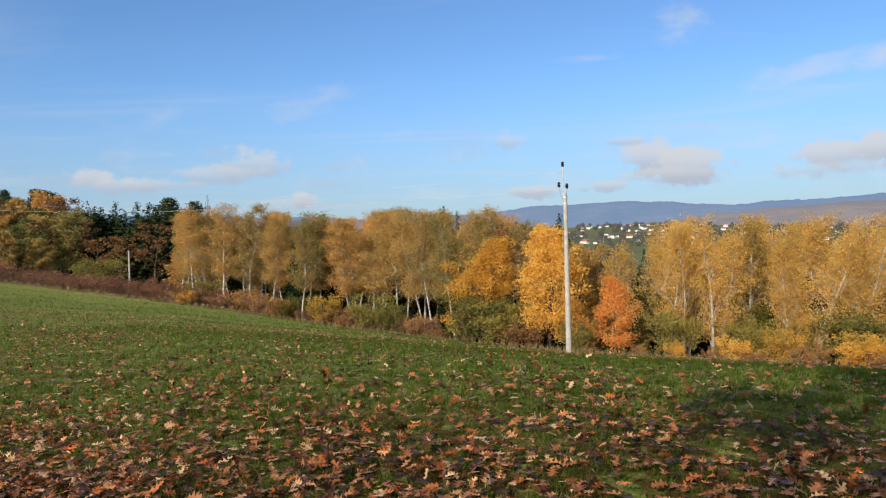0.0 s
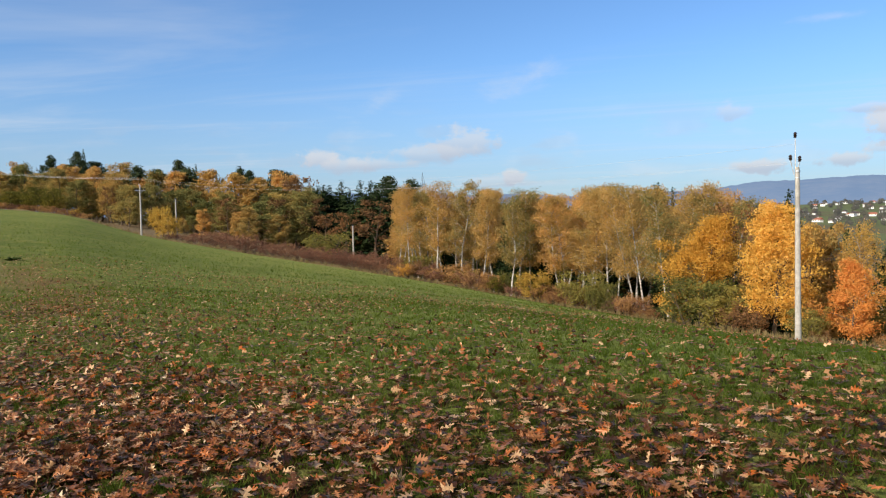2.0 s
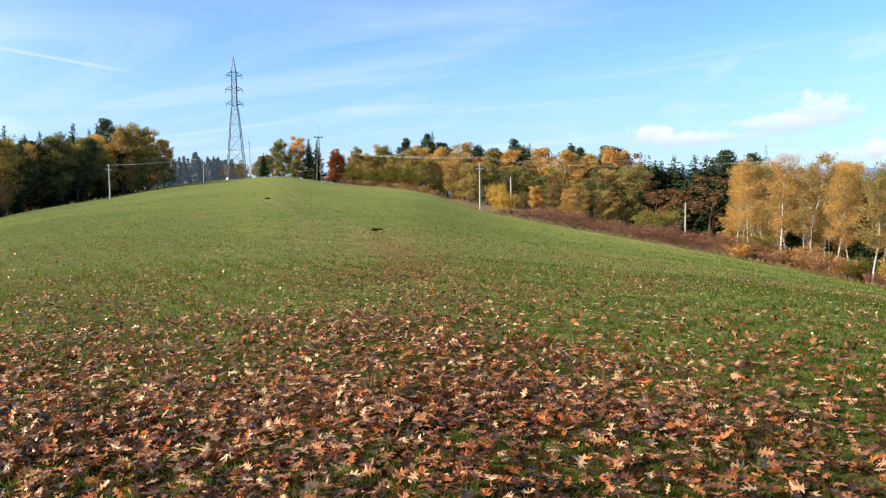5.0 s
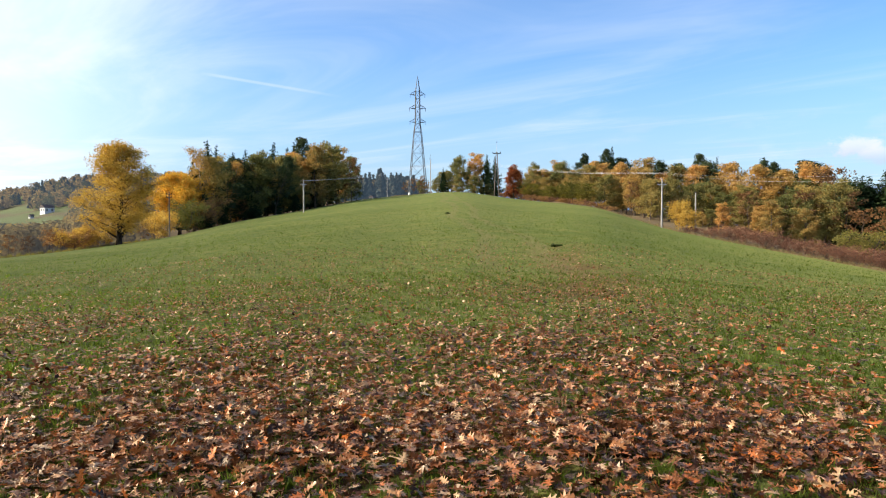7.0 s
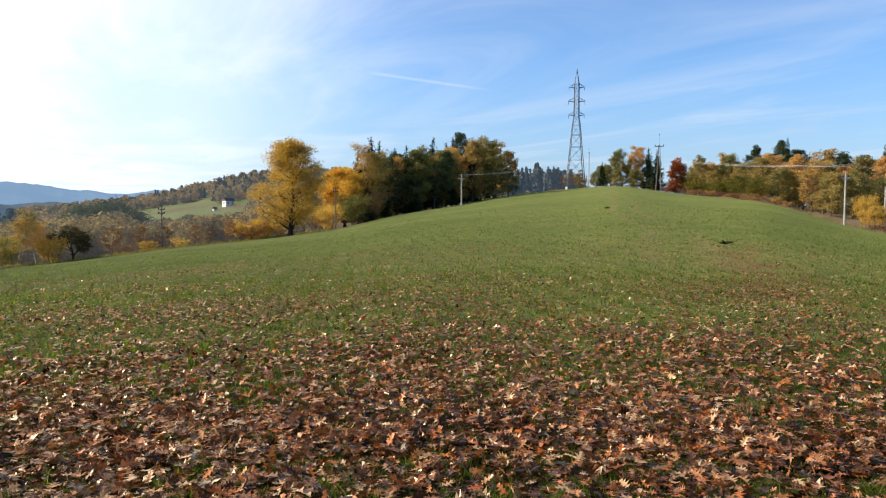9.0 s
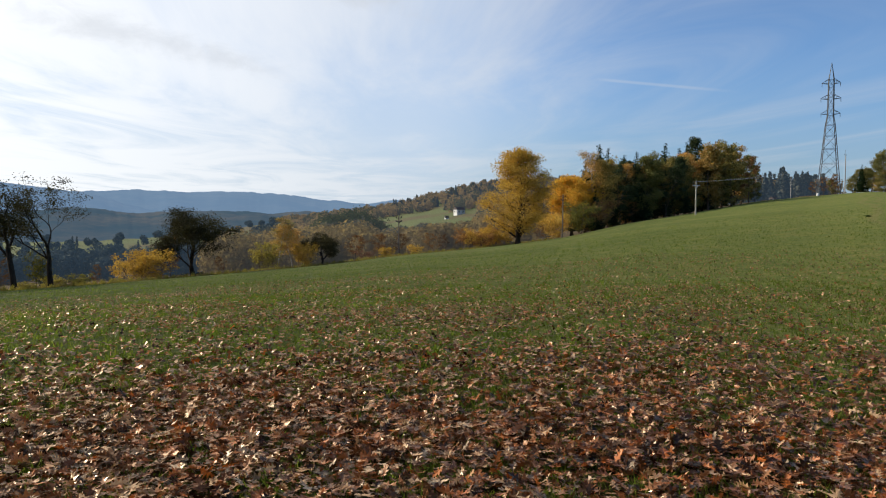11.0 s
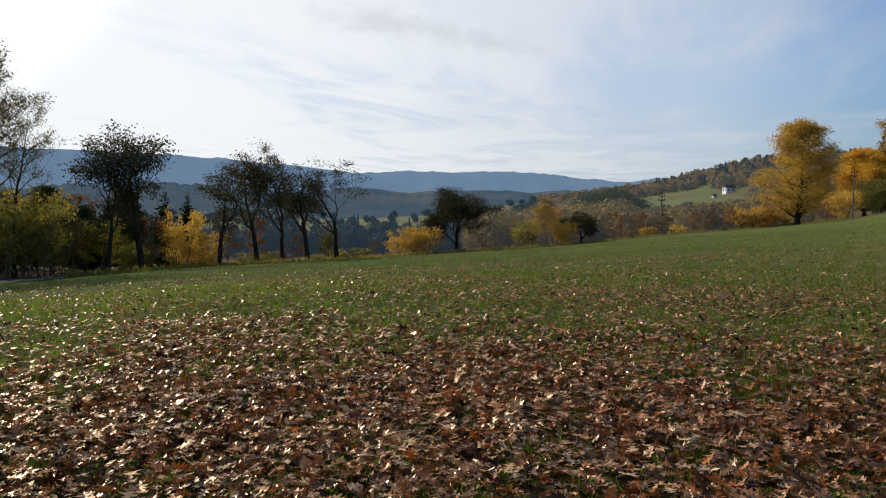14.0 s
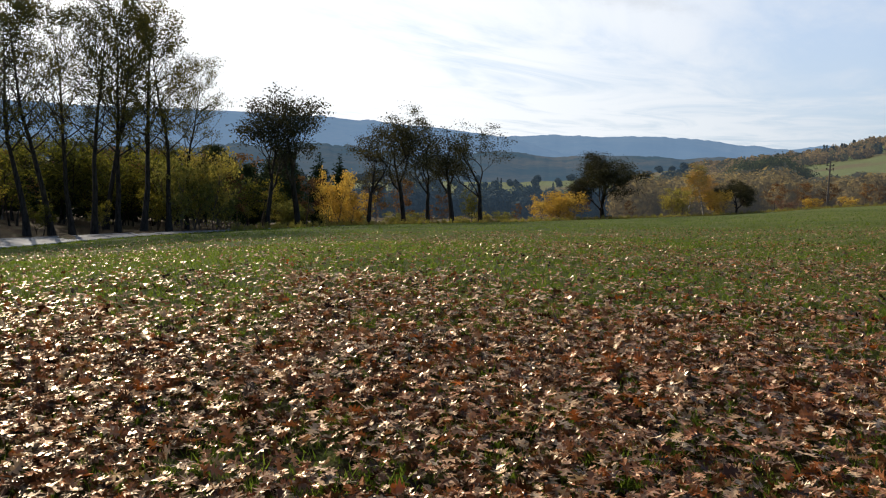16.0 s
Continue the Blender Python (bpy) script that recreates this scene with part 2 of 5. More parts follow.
def grass_ground():
    m, n = material("meadow")
    p = n.add("ShaderNodeNewGeometry").outputs["Position"]
    big, mid, fine = n.noise(0.045, p, 3.0), n.noise(0.6, p, 5.0, 0.65), n.noise(14.0, p, 5.0, 0.75)
    blade = n.noise(90.0, n.add("ShaderNodeMapping", {0: p, "Scale": (1, 1, 0.3)}).outputs[0], 3.0, 0.7)
    green = n.mix(n.range(big, 0.35, 0.65), (0.136, 0.166, 0.033), (0.204, 0.222, 0.053))
    green = n.mix(n.math("MULTIPLY", n.range(mid, 0.42, 0.68), 0.7), green, (0.262, 0.240, 0.068))
    green = n.mix(n.math("MULTIPLY", n.range(n.noise(1.6, p, 8.0, 0.8), 0.46, 0.60), 0.6), green, (0.080, 0.120, 0.024))
    green = n.mix(n.range(fine, 0.3, 0.75, 0.0, 0.6), green, (0.060, 0.082, 0.028))
    green = n.mix(n.range(blade, 0.5, 0.8, 0.0, 0.35), green, (0.16, 0.17, 0.06))
    # bare earth: the worn track up to the crest
    q = n.add("ShaderNodeMapping", {0: p, "Rotation": (0, 0, radians(-45.0)), "Location": (0, 0, 0)}).outputs[0]
    sq = n.add("ShaderNodeSeparateXYZ", {0: q})
    side = n.math("ABSOLUTE", n.math("ADD", sq.outputs[0], n.math("MULTIPLY", n.math("SUBTRACT", n.noise(0.09, p, 2.0), 0.5), 6.0)))
    along = n.math("MULTIPLY", n.range(sq.outputs[1], 13.0, 16.0), n.range(sq.outputs[1], 36.0, 21.0))
    worn = n.math("MULTIPLY", n.math("MULTIPLY", n.range(side, 1.5, 0.2), along), n.range(n.noise(0.55, p, 4.0, 0.7), 0.36, 0.56))
    green = n.mix(n.math("MULTIPLY", worn, 0.9), green, (0.17, 0.105, 0.045))
    # two faint wheel marks from there to the crest
    from_track = n.vec("SUBTRACT", p, (-11.8, 12.2, 0.0))
    ahead = n.vec("DOT_PRODUCT", from_track, (-math.sin(radians(54)), math.cos(radians(54)), 0.0))
    beside = n.vec("DOT_PRODUCT", from_track, (math.cos(radians(54)), math.sin(radians(54)), 0.0))
    beside = n.math("ADD", beside, n.math("MULTIPLY", n.math("SUBTRACT", n.noise(0.05, p, 2.0), 0.5), 5.0))
    rut = n.range(n.math("ABSOLUTE", n.math("SUBTRACT", n.math("ABSOLUTE", beside), 0.85)), 0.5, 0.1)
    rut = n.math("MULTIPLY", rut, n.math("MULTIPLY", n.range(ahead, -2.0, 8.0), n.range(ahead, 190.0, 120.0)))
    green = n.mix(n.math("MULTIPLY", rut, 0.42), green, (0.215, 0.180, 0.075))
    # a mat of old broken leaves under the oak's reach, darkened for shaded gaps
    flatp = n.vec("MULTIPLY", p, (1, 1, 0))
    reach = n.math("ADD", n.vec("LENGTH", flatp), n.math("MULTIPLY", n.math("SUBTRACT", n.noise(0.5, p, 3.0), 0.5), 5.0))
    mat = n.math("MULTIPLY", n.range(reach, 8.8, 4.6), n.range(n.noise(3.2, p, 4.0, 0.65), 0.34, 0.52))
    old = n.mix(n.range(n.noise(28.0, p, 3.0, 0.7), 0.35, 0.65), (0.014, 0.007, 0.003), (0.062, 0.026, 0.009))
    green = n.mix(n.math("MULTIPLY", mat, 0.92), green, old)
    h = n.math("ADD", n.math("MULTIPLY", fine, 0.6), blade)
    pr = finish(n, green, 0.9, bump=h, strength=0.8, dist=0.04, spec=0.04)
    pr.inputs["Diffuse Roughness"].default_value = 0.9
    return m


def floor_ground(name, cols, scale=0.5):
    m, n = material(name)
    p = n.add("ShaderNodeNewGeometry").outputs["Position"]
    v, f = n.noise(scale, p, 5.0, 0.65), n.noise(9.0, p, 3.0, 0.7)
    c = n.mix(n.range(f, 0.35, 0.7, 0, 0.5), n.ramp(v, cols), (0.05, 0.04, 0.02))
    finish(n, c, 0.95, bump=f, strength=0.6, dist=0.1, spec=0.1)
    return m


M = {
    "meadow": grass_ground(),
    "woodfloor": floor_ground("woodland_floor", [(0.3, (0.06, 0.034, 0.018)), (0.5, (0.085, 0.055, 0.026)), (0.7, (0.06, 0.065, 0.022))]),
    "drygrass": floor_ground("dry_grass", [(0.3, (0.17, 0.115, 0.06)), (0.5, (0.22, 0.15, 0.08)), (0.7, (0.14, 0.13, 0.05))], 0.12),
    "valley": floor_ground("valley_fields", [(0.34, (0.11, 0.09, 0.06)), (0.42, (0.125, 0.105, 0.06)), (0.48, (0.115, 0.14, 0.06)), (0.7, (0.14, 0.165, 0.07))], 0.004),
    "grass": leaf_material("grass_blades", [(0.1, (0.036, 0.062, 0.009)), (0.45, (0.088, 0.130, 0.017)), (0.8, (0.136, 0.178, 0.028)), (1.0, (0.22, 0.240, 0.060))], 0.66, 0.025, 0.38, 0.6),
    "oakleaf": leaf_material("fallen_leaves", [(0.05, (0.014, 0.005, 0.002)), (0.24, (0.060, 0.020, 0.007)), (0.42, (0.180, 0.060, 0.020)), (0.56, (0.28, 0.115, 0.048)), (0.66, (0.37, 0.090, 0.013)), (0.77, (0.41, 0.235, 0.115)), (0.97, (0.63, 0.45, 0.27))], 0.16, 0.36, 0.35, 0.82, shine=(1.0, 0.83, 0.63), shiny=0.86),
    # greyed colours and a faint emission paint haze over the far woods
    "farwood": leaf_material("far_hazed_leaves", [(0.1, (0.055, 0.062, 0.042)), (0.4, (0.105, 0.092, 0.060)), (0.7, (0.165, 0.122, 0.070)), (1.0, (0.25, 0.165, 0.078))], 0.45, 0.003, 0.6, 0.08, (0.030, 0.034, 0.040)),
    "birchleaf": leaf_material("birch_leaves", [(0.08, (0.150, 0.165, 0.060)), (0.35, (0.340, 0.230, 0.078)), (0.65, (0.520, 0.310, 0.100)), (0.85, (0.580, 0.300, 0.095)), (1.0, (0.680, 0.430, 0.160))], 0.40),
    "goldleaf": leaf_material("golden_leaves", [(0.1, (0.36, 0.225, 0.045)), (0.5, (0.54, 0.350, 0.070)), (1.0, (0.66, 0.45, 0.13))], 0.40),
    "amberleaf": leaf_material("amber_leaves", [(0.1, (0.46, 0.250, 0.046)), (0.5, (0.69, 0.390, 0.072)), (1.0, (0.81, 0.52, 0.15))], 0.42),
    "orangeleaf": leaf_material("orange_leaves", [(0.1, (0.46, 0.19, 0.055)), (0.5, (0.66, 0.27, 0.070)), (1.0, (0.76, 0.42, 0.12))], 0.40),
    "aspenleaf": leaf_material("aspen_leaves", [(0.1, (0.29, 0.195, 0.050)), (0.5, (0.57, 0.345, 0.090)), (1.0, (0.75, 0.480, 0.155))], 0.40),
    "oliveleaf": leaf_material("olive_leaves", [(0.1, (0.088, 0.101, 0.035)), (0.4, (0.176, 0.169, 0.058)), (0.75, (0.351, 0.257, 0.080)), (1.0, (0.513, 0.317, 0.096))]),
    "greenleaf": leaf_material("yellow_green_leaves", [(0.1, (0.105, 0.115, 0.034)), (0.5, (0.205, 0.185, 0.050)), (1.0, (0.38, 0.29, 0.070))], 0.42),
    "rustleaf": leaf_material("rust_leaves", [(0.1, (0.16, 0.085, 0.04)), (0.5, (0.32, 0.17, 0.07)), (1.0, (0.46, 0.27, 0.10))]),
    "drystalk": leaf_material("dry_stalks", [(0.1, (0.14, 0.12, 0.05)), (0.5, (0.25, 0.19, 0.09)), (1.0, (0.36, 0.27, 0.14))], 0.25, 0.01, 0.6, 0.7),
    "redleaf": leaf_material("red_leaves", [(0.1, (0.20, 0.062, 0.026)), (0.6, (0.36, 0.105, 0.035)), (1.0, (0.44, 0.18, 0.05))]),
    "brownleaf": leaf_material("brown_leaves", [(0.1, (0.102, 0.058, 0.029)), (0.5, (0.192, 0.102, 0.046)), (1.0, (0.300, 0.150, 0.052))]),
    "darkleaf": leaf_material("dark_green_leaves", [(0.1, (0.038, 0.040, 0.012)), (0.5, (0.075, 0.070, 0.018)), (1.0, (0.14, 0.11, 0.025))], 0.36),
    "darkgreen": leaf_material("weed_leaves", [(0.1, (0.025, 0.05, 0.012)), (1.0, (0.06, 0.09, 0.02))], 0.25, 0.03),
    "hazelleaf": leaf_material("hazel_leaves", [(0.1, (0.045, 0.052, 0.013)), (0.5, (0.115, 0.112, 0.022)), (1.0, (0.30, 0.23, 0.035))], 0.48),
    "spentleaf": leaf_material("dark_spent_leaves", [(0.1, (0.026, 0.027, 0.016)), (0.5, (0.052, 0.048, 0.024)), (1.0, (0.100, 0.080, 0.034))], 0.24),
    "twig": leaf_material("purple_twigs", [(0.1, (0.10, 0.046, 0.034)), (0.5, (0.18, 0.085, 0.055)), (1.0, (0.28, 0.15, 0.08))], 0.1),
    "needle": leaf_material("spruce_needles", [(0.1, (0.014, 0.028, 0.012)), (0.5, (0.028, 0.048, 0.019)), (1.0, (0.05, 0.068, 0.024))], 0.08, 0.012),
    "pineneedle": leaf_material("pine_needles", [(0.1, (0.022, 0.036, 0.018)), (0.5, (0.045, 0.064, 0.030)), (1.0, (0.085, 0.098, 0.045))], 0.1, 0.012),
    # the next three emit a little as painted haze; the last is blued too
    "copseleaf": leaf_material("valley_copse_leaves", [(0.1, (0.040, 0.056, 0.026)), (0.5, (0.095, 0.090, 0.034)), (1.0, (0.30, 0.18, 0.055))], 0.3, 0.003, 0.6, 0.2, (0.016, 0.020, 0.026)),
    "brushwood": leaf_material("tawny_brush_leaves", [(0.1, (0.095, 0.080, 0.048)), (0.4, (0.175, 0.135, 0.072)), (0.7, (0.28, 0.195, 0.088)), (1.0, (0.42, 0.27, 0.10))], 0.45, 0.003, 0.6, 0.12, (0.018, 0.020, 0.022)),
    "bluewood": leaf_material("far_hazed_conifers", [(0.1, (0.035, 0.050, 0.050)), (0.5, (0.065, 0.078, 0.070)), (1.0, (0.13, 0.11, 0.07))], 0.05, 0.005, 0.6, 0.5, (0.016, 0.025, 0.036)),
    "mapleleaf": leaf_material("turning_maple_leaves", [(0.1, (0.26, 0.20, 0.035)), (0.45, (0.58, 0.36, 0.055)), (0.8, (0.72, 0.40, 0.060)), (1.0, (0.66, 0.26, 0.045))], 0.40),
    "birchbark": bark_material("birch_bark", (0.09, 0.075, 0.06), (0.54, 0.50, 0.44), 3.5, 1.4),
    "palebark": bark_material("aspen_bark", (0.20, 0.17, 0.13), (0.52, 0.48, 0.40), 3.0, 0.5),
    # nearly black: the darkness of backlit trunks is put into this bark
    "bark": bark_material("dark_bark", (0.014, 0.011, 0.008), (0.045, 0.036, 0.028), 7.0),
    "brownbark": bark_material("brown_bark", (0.055, 0.040, 0.028), (0.16, 0.12, 0.085), 7.0),
    "concrete": plain_material("weathered_concrete", (0.25, 0.235, 0.21), (0.42, 0.39, 0.35), 5.0, 0.9),
    "timber": plain_material("grey_timber", (0.09, 0.07, 0.05), (0.18, 0.145, 0.11), 5.0, 0.85),
    # darkened base: the pylon's backlit look is put into the steel colour
    "steel": plain_material("painted_steel", (0.018, 0.022, 0.025), (0.035, 0.040, 0.043), 3.0, 0.6, 0.0),
    "galv": plain_material("galvanised_steel", (0.42, 0.43, 0.44), (0.60, 0.61, 0.62), 8.0, 0.45, 0.7),
    "porcelain": plain_material("brown_porcelain", (0.022, 0.014, 0.010), (0.045, 0.028, 0.02), 8.0, 0.2),
    "wire": plain_material("aluminium_wire", (0.50, 0.51, 0.53), (0.60, 0.61, 0.63), 8.0, 0.5, 0.1),
    "white": plain_material("white_render", (0.70, 0.69, 0.66), (0.82, 0.81, 0.78), 2.0, 0.9),
    "roof": plain_material("dark_roof_tiles", (0.055, 0.045, 0.042), (0.12, 0.09, 0.08), 3.0, 0.8),
    "redroof": plain_material("red_roof_tiles", (0.24, 0.085, 0.05), (0.34, 0.13, 0.08), 3.0, 0.8),
    "glass": plain_material("window_glass", (0.03, 0.035, 0.04), (0.05, 0.055, 0.06), 3.0, 0.1),
    "road": plain_material("wet_asphalt", (0.24, 0.235, 0.23), (0.42, 0.41, 0.395), 1.2, 0.24),
}


def hill_material(name, a, b, haze_glow):
    """Far wooded slopes: a plain backdrop of distance, haze painted into colour and glow."""
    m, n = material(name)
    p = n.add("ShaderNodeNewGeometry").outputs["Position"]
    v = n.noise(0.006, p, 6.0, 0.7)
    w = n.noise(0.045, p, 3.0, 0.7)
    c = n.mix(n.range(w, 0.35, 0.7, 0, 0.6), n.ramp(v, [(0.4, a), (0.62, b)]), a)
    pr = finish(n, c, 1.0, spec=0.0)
    n.put(pr.inputs["Emission Color"], haze_glow)
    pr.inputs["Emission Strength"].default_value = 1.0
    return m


# bluish colours and emission stand in for haze; no air is modelled
M["hill_blue"] = hill_material("hazy_north_ridge", (0.035, 0.05, 0.08), (0.07, 0.075, 0.09), (0.125, 0.185, 0.285))
M["hill_brown"] = hill_material("hazy_slopes", (0.08, 0.065, 0.06), (0.16, 0.115, 0.085), (0.115, 0.13, 0.165))
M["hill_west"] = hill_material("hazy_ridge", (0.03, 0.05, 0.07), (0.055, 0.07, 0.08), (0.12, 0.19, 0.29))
M["hill_mid"] = hill_material("hazy_woods", (0.02, 0.035, 0.04), (0.07, 0.06, 0.045), (0.038, 0.064, 0.096))


# ---- building blocks ----
def mesh_object(name, verts, faces, mat, parent=None, label="", smooth=False):
    me = bpy.data.meshes.new(name)
    me.from_pydata([tuple(v) for v in verts] if not isinstance(verts, np.ndarray) else verts.tolist(), [], faces if isinstance(faces, list) else faces.tolist())
    for x in (mat if isinstance(mat, list) else [mat]):
        me.materials.append(M[x] if isinstance(x, str) else x)
    if smooth:
        me.polygons.foreach_set("use_smooth", [True] * len(me.polygons))
    me.update()
    ob = new(name, me)
    if parent is not None:
        ob.parent = parent
    if label:
        tagged(ob, label)
    return ob


def part(name, bm, mat, parent, label="", smooth=False):
    me = bpy.data.meshes.new(name)
    bm.normal_update()
    bm.to_mesh(me)
    bm.free()
    me.materials.append(M[mat])
    if smooth:
        me.polygons.foreach_set("use_smooth", [True] * len(me.polygons))
    ob = new(name, me)
    ob.parent = parent
    if label:
        tagged(ob, label)
    return ob


def bm_tube(bm, a, b, ra, rb, sides=6):
    """A tapered bar from a to b."""
    a, b = Vector(a), Vector(b)
    m = (b - a).to_track_quat("Z", "Y").to_matrix()
    rings = []
    for p, r in ((a, ra), (b, rb)):
        rings.append([bm.verts.new(p + m @ Vector((r * math.cos(2 * math.pi * i / sides), r * math.sin(2 * math.pi * i / sides), 0))) for i in range(sides)])
    for i in range(sides):
        j = (i + 1) % sides
        bm.faces.new((rings[0][i], rings[0][j], rings[1][j], rings[1][i]))
    bm.faces.new(rings[0][::-1])
    bm.faces.new(rings[1])
    return bm


def tube(*args, **kw):
    return bm_tube(bmesh.new(), *args, **kw)


def lathe(profile, sides=10, at=(0, 0, 0)):
    """A turned shape from (radius, height) pairs."""
    bm = bmesh.new()
    rings = [[bm.verts.new((at[0] + r * math.cos(2 * math.pi * i / sides), at[1] + r * math.sin(2 * math.pi * i / sides), at[2] + z)) for i in range(sides)] for r, z in profile]
    for p, q in zip(rings, rings[1:]):
        for i in range(sides):
            j = (i + 1) % sides
            bm.faces.new((p[i], p[j], q[j], q[i]))
    bm.faces.new(rings[0][::-1])
    bm.faces.new(rings[-1])
    return bm


def box(x0, y0, z0, x1, y1, z1, bevel=0.0):
    bm = bmesh.new()
    bmesh.ops.create_cube(bm, size=1.0)
    for v in bm.verts:
        v.co = ((x0 + x1) / 2 + v.co.x * (x1 - x0), (y0 + y1) / 2 + v.co.y * (y1 - y0), (z0 + z1) / 2 + v.co.z * (z1 - z0))
    if bevel:
        bmesh.ops.bevel(bm, geom=bm.edges[:], offset=bevel, segments=1, affect="EDGES")
    return bm


class Soup:
    """Collects tubes and leaf faces for one mesh."""

    def __init__(self):
        self.v, self.f, self.n = [], [], 0

    def tube(self, pts, radii, sides=5):
        pts = np.asarray(pts, float)
        k = len(pts)
        d = np.gradient(pts, axis=0)
        d /= np.linalg.norm(d, axis=1, keepdims=True) + 1e-9
        ref = np.where(np.abs(d[:, 2:3]) > 0.9, [[1.0, 0, 0]], [[0, 0, 1.0]])
        u = np.cross(d, ref)
        u /= np.linalg.norm(u, axis=1, keepdims=True) + 1e-9
        w = np.cross(d, u)
        a = np.arange(sides) * 2 * np.pi / sides
        ring = pts[:, None] + np.asarray(radii)[:, None, None] * (np.cos(a)[None, :, None] * u[:, None] + np.sin(a)[None, :, None] * w[:, None])
        base = self.n
        self.v.append(ring.reshape(-1, 3))
        for i in range(k - 1):
            for j in range(sides):
                q = (j + 1) % sides
                self.f.append((base + i * sides + j, base + i * sides + q, base + (i + 1) * sides + q, base + (i + 1) * sides + j))
        self.n += k * sides

    def build(self, name, mat, parent=None, label="", smooth=True):
        return mesh_object(name, np.concatenate(self.v), self.f, mat, parent, label, smooth)


def quad_cloud(rng, centres, size, squash=1.0, droop=0.0):
    """Leaf faces of about that size, each turned its own way, round the centres."""
    n = len(centres)
    u = rng.normal(size=(n, 3))
    u[:, 2] *= squash
    u /= np.linalg.norm(u, axis=1, keepdims=True)
    w = np.cross(u, rng.normal(size=(n, 3)))
    w /= np.linalg.norm(w, axis=1, keepdims=True)
    s = size * rng.uniform(0.6, 1.35, (n, 1))
    a, b = u * s * 0.5, w * s * rng.uniform(0.45, 0.75, (n, 1)) * 0.5
    c = np.asarray(centres)
    v = np.stack([c - 0.75 * a - 1.15 * b, c + 1.25 * a, c - 0.6 * a + 1.25 * b], 1).reshape(-1, 3)
    return v, np.arange(3 * n).reshape(n, 3)


# ---- the lie of the land ----
# degrees to the left of +y, metres to the field's edge, elevation there, elevation at 1.7 times as far, heights at 600 and at 1500 m
LAND_A = [
    (-60, 44, -9.3, -9.5, -45, 0), (-30, 44, -9.5, -9.6, -45, 8), (-17, 45, -9.1, -9.2, -40, 22), (-9.3, 48, -8.62, -8.7, -38, 22),
    (-0.6, 60, -7.6, -7.7, -35, 15), (8, 72, -6.25, -6.3, -30, 0), (16, 86, -4.62, -4.4, -25, -10), (23.6, 98, -3.2, -1.9, -20, -10),
]
LAND_B = [
    (30, 110, -2.0, -0.6, -8, -10), (37.3, 126, -0.5, 0.7, 5, 0), (42, 155, 1.12, 1.1, 10, 10), (48, 190, 1.7, 1.5, 14, 20),
    (52.3, 205, 2.36, 1.9, 14, 30), (56, 245, 2.03, 1.8, 16, 40), (60, 235, 1.66, 1.6, 20, 62), (63.7, 190, 0.88, 0.9, 16, 72),
    (68.7, 172, 0.05, -0.2, 14, 80),
]
LAND_C = [
    (73, 152, -1.06, -1.5, 6, 84), (79, 132, -1.9, -2.3, 0, 78), (85, 116, -2.5, -2.8, -8, 34), (92, 102, -3.4, -3.8, -20, 8),
    (100, 90, -4.05, -4.6, -34, -25), (107, 82, -4.55, -5.2, -38, -35), (119, 66, -5.1, -5.9, -40, -35), (126, 56, -5.5, -5.0, -40, -30),
    (135, 46, -6.05, -4.5, -40, -20), (143, 38, -6.7, -4.1, -35, -10), (170, 60, -2.5, -2.5, -12, 0), (240, 60, -1.0, -1.0, -4, 0),
]
_rows = np.array(LAND_A + LAND_B + LAND_C, float)
_az = np.arange(-180, 180, 0.5)
_tab = np.stack([np.interp(_az, np.concatenate([_rows[:, 0] - 360, _rows[:, 0], _rows[:, 0] + 360]), np.tile(_rows[:, i], 3)) for i in range(1, 6)], 1)
_ker = np.exp(-0.5 * (np.arange(-6, 7) / 2.2) ** 2)
_ker /= _ker.sum()
_tab = np.stack([np.convolve(np.concatenate([c[-6:], c, c[:6]]), _ker, "valid") for c in _tab.T], 1)


def land(az):
    """The table's five values at an azimuth, in degrees."""
    a = (np.asarray(az, float) + 180) % 360
    i = np.floor(a * 2).astype(int) % 720
    f = (a * 2 - np.floor(a * 2))[..., None]
    return _tab[i] * (1 - f) + _tab[(i + 1) % 720] * f


def height(az, r):
    """The ground's height at an azimuth (degrees) and a distance (metres)."""
    t = land(az)
    r = np.asarray(r, float)
    d, e1, e2, z6, z15 = (t[..., i] for i in range(5))
    z1 = EYE + d * np.tan(np.radians(e1))
    d2 = 1.7 * d
    z2 = EYE + d2 * np.tan(np.radians(e2))
    flat = 0.05
    out = np.where(r < 7, flat * r / 7, 0.0)
    k = np.clip((r - 7) / (d - 7), 0, 1)
    soft = np.where(k < 0.12, k * k / 0.24, k - 0.06) / 0.94
    out = np.where(r >= 7, flat + (z1 - flat) * soft, out)
    bx, by = np.sin(np.radians(az)) * r, np.cos(np.radians(az)) * r
    wave = np.sin(bx * 0.61 + 1.3 * np.sin(by * 0.23)) * np.sin(by * 0.47 + 0.9 * np.sin(bx * 0.31)) + 0.5 * np.sin(bx * 1.7 + by * 0.8) * np.sin(by * 1.3 - bx * 0.5)
    out = out + 0.045 * wave * np.clip((r - 9) / 20, 0, 1) * np.clip((d - 1 - r) / 6, 0, 1)
    out = np.where(r > d, z1 + (z2 - z1) * (r - d) / (d2 - d), out)
    out = np.where(r > d2, z2 + (z6 - z2) * (r - d2) / (600 - d2), out)
    out = np.where(r > 600, z6 + (z15 - z6) * (r - 600) / 900, out)
    out = np.where(r > 1500, z15 + (-20 - z15) * np.clip((r - 1500) / 2800, 0, 1), out)
    return out


def ground_z(x, y):
    return height(np.degrees(np.arctan2(-np.asarray(x), np.asarray(y))), np.hypot(x, y))


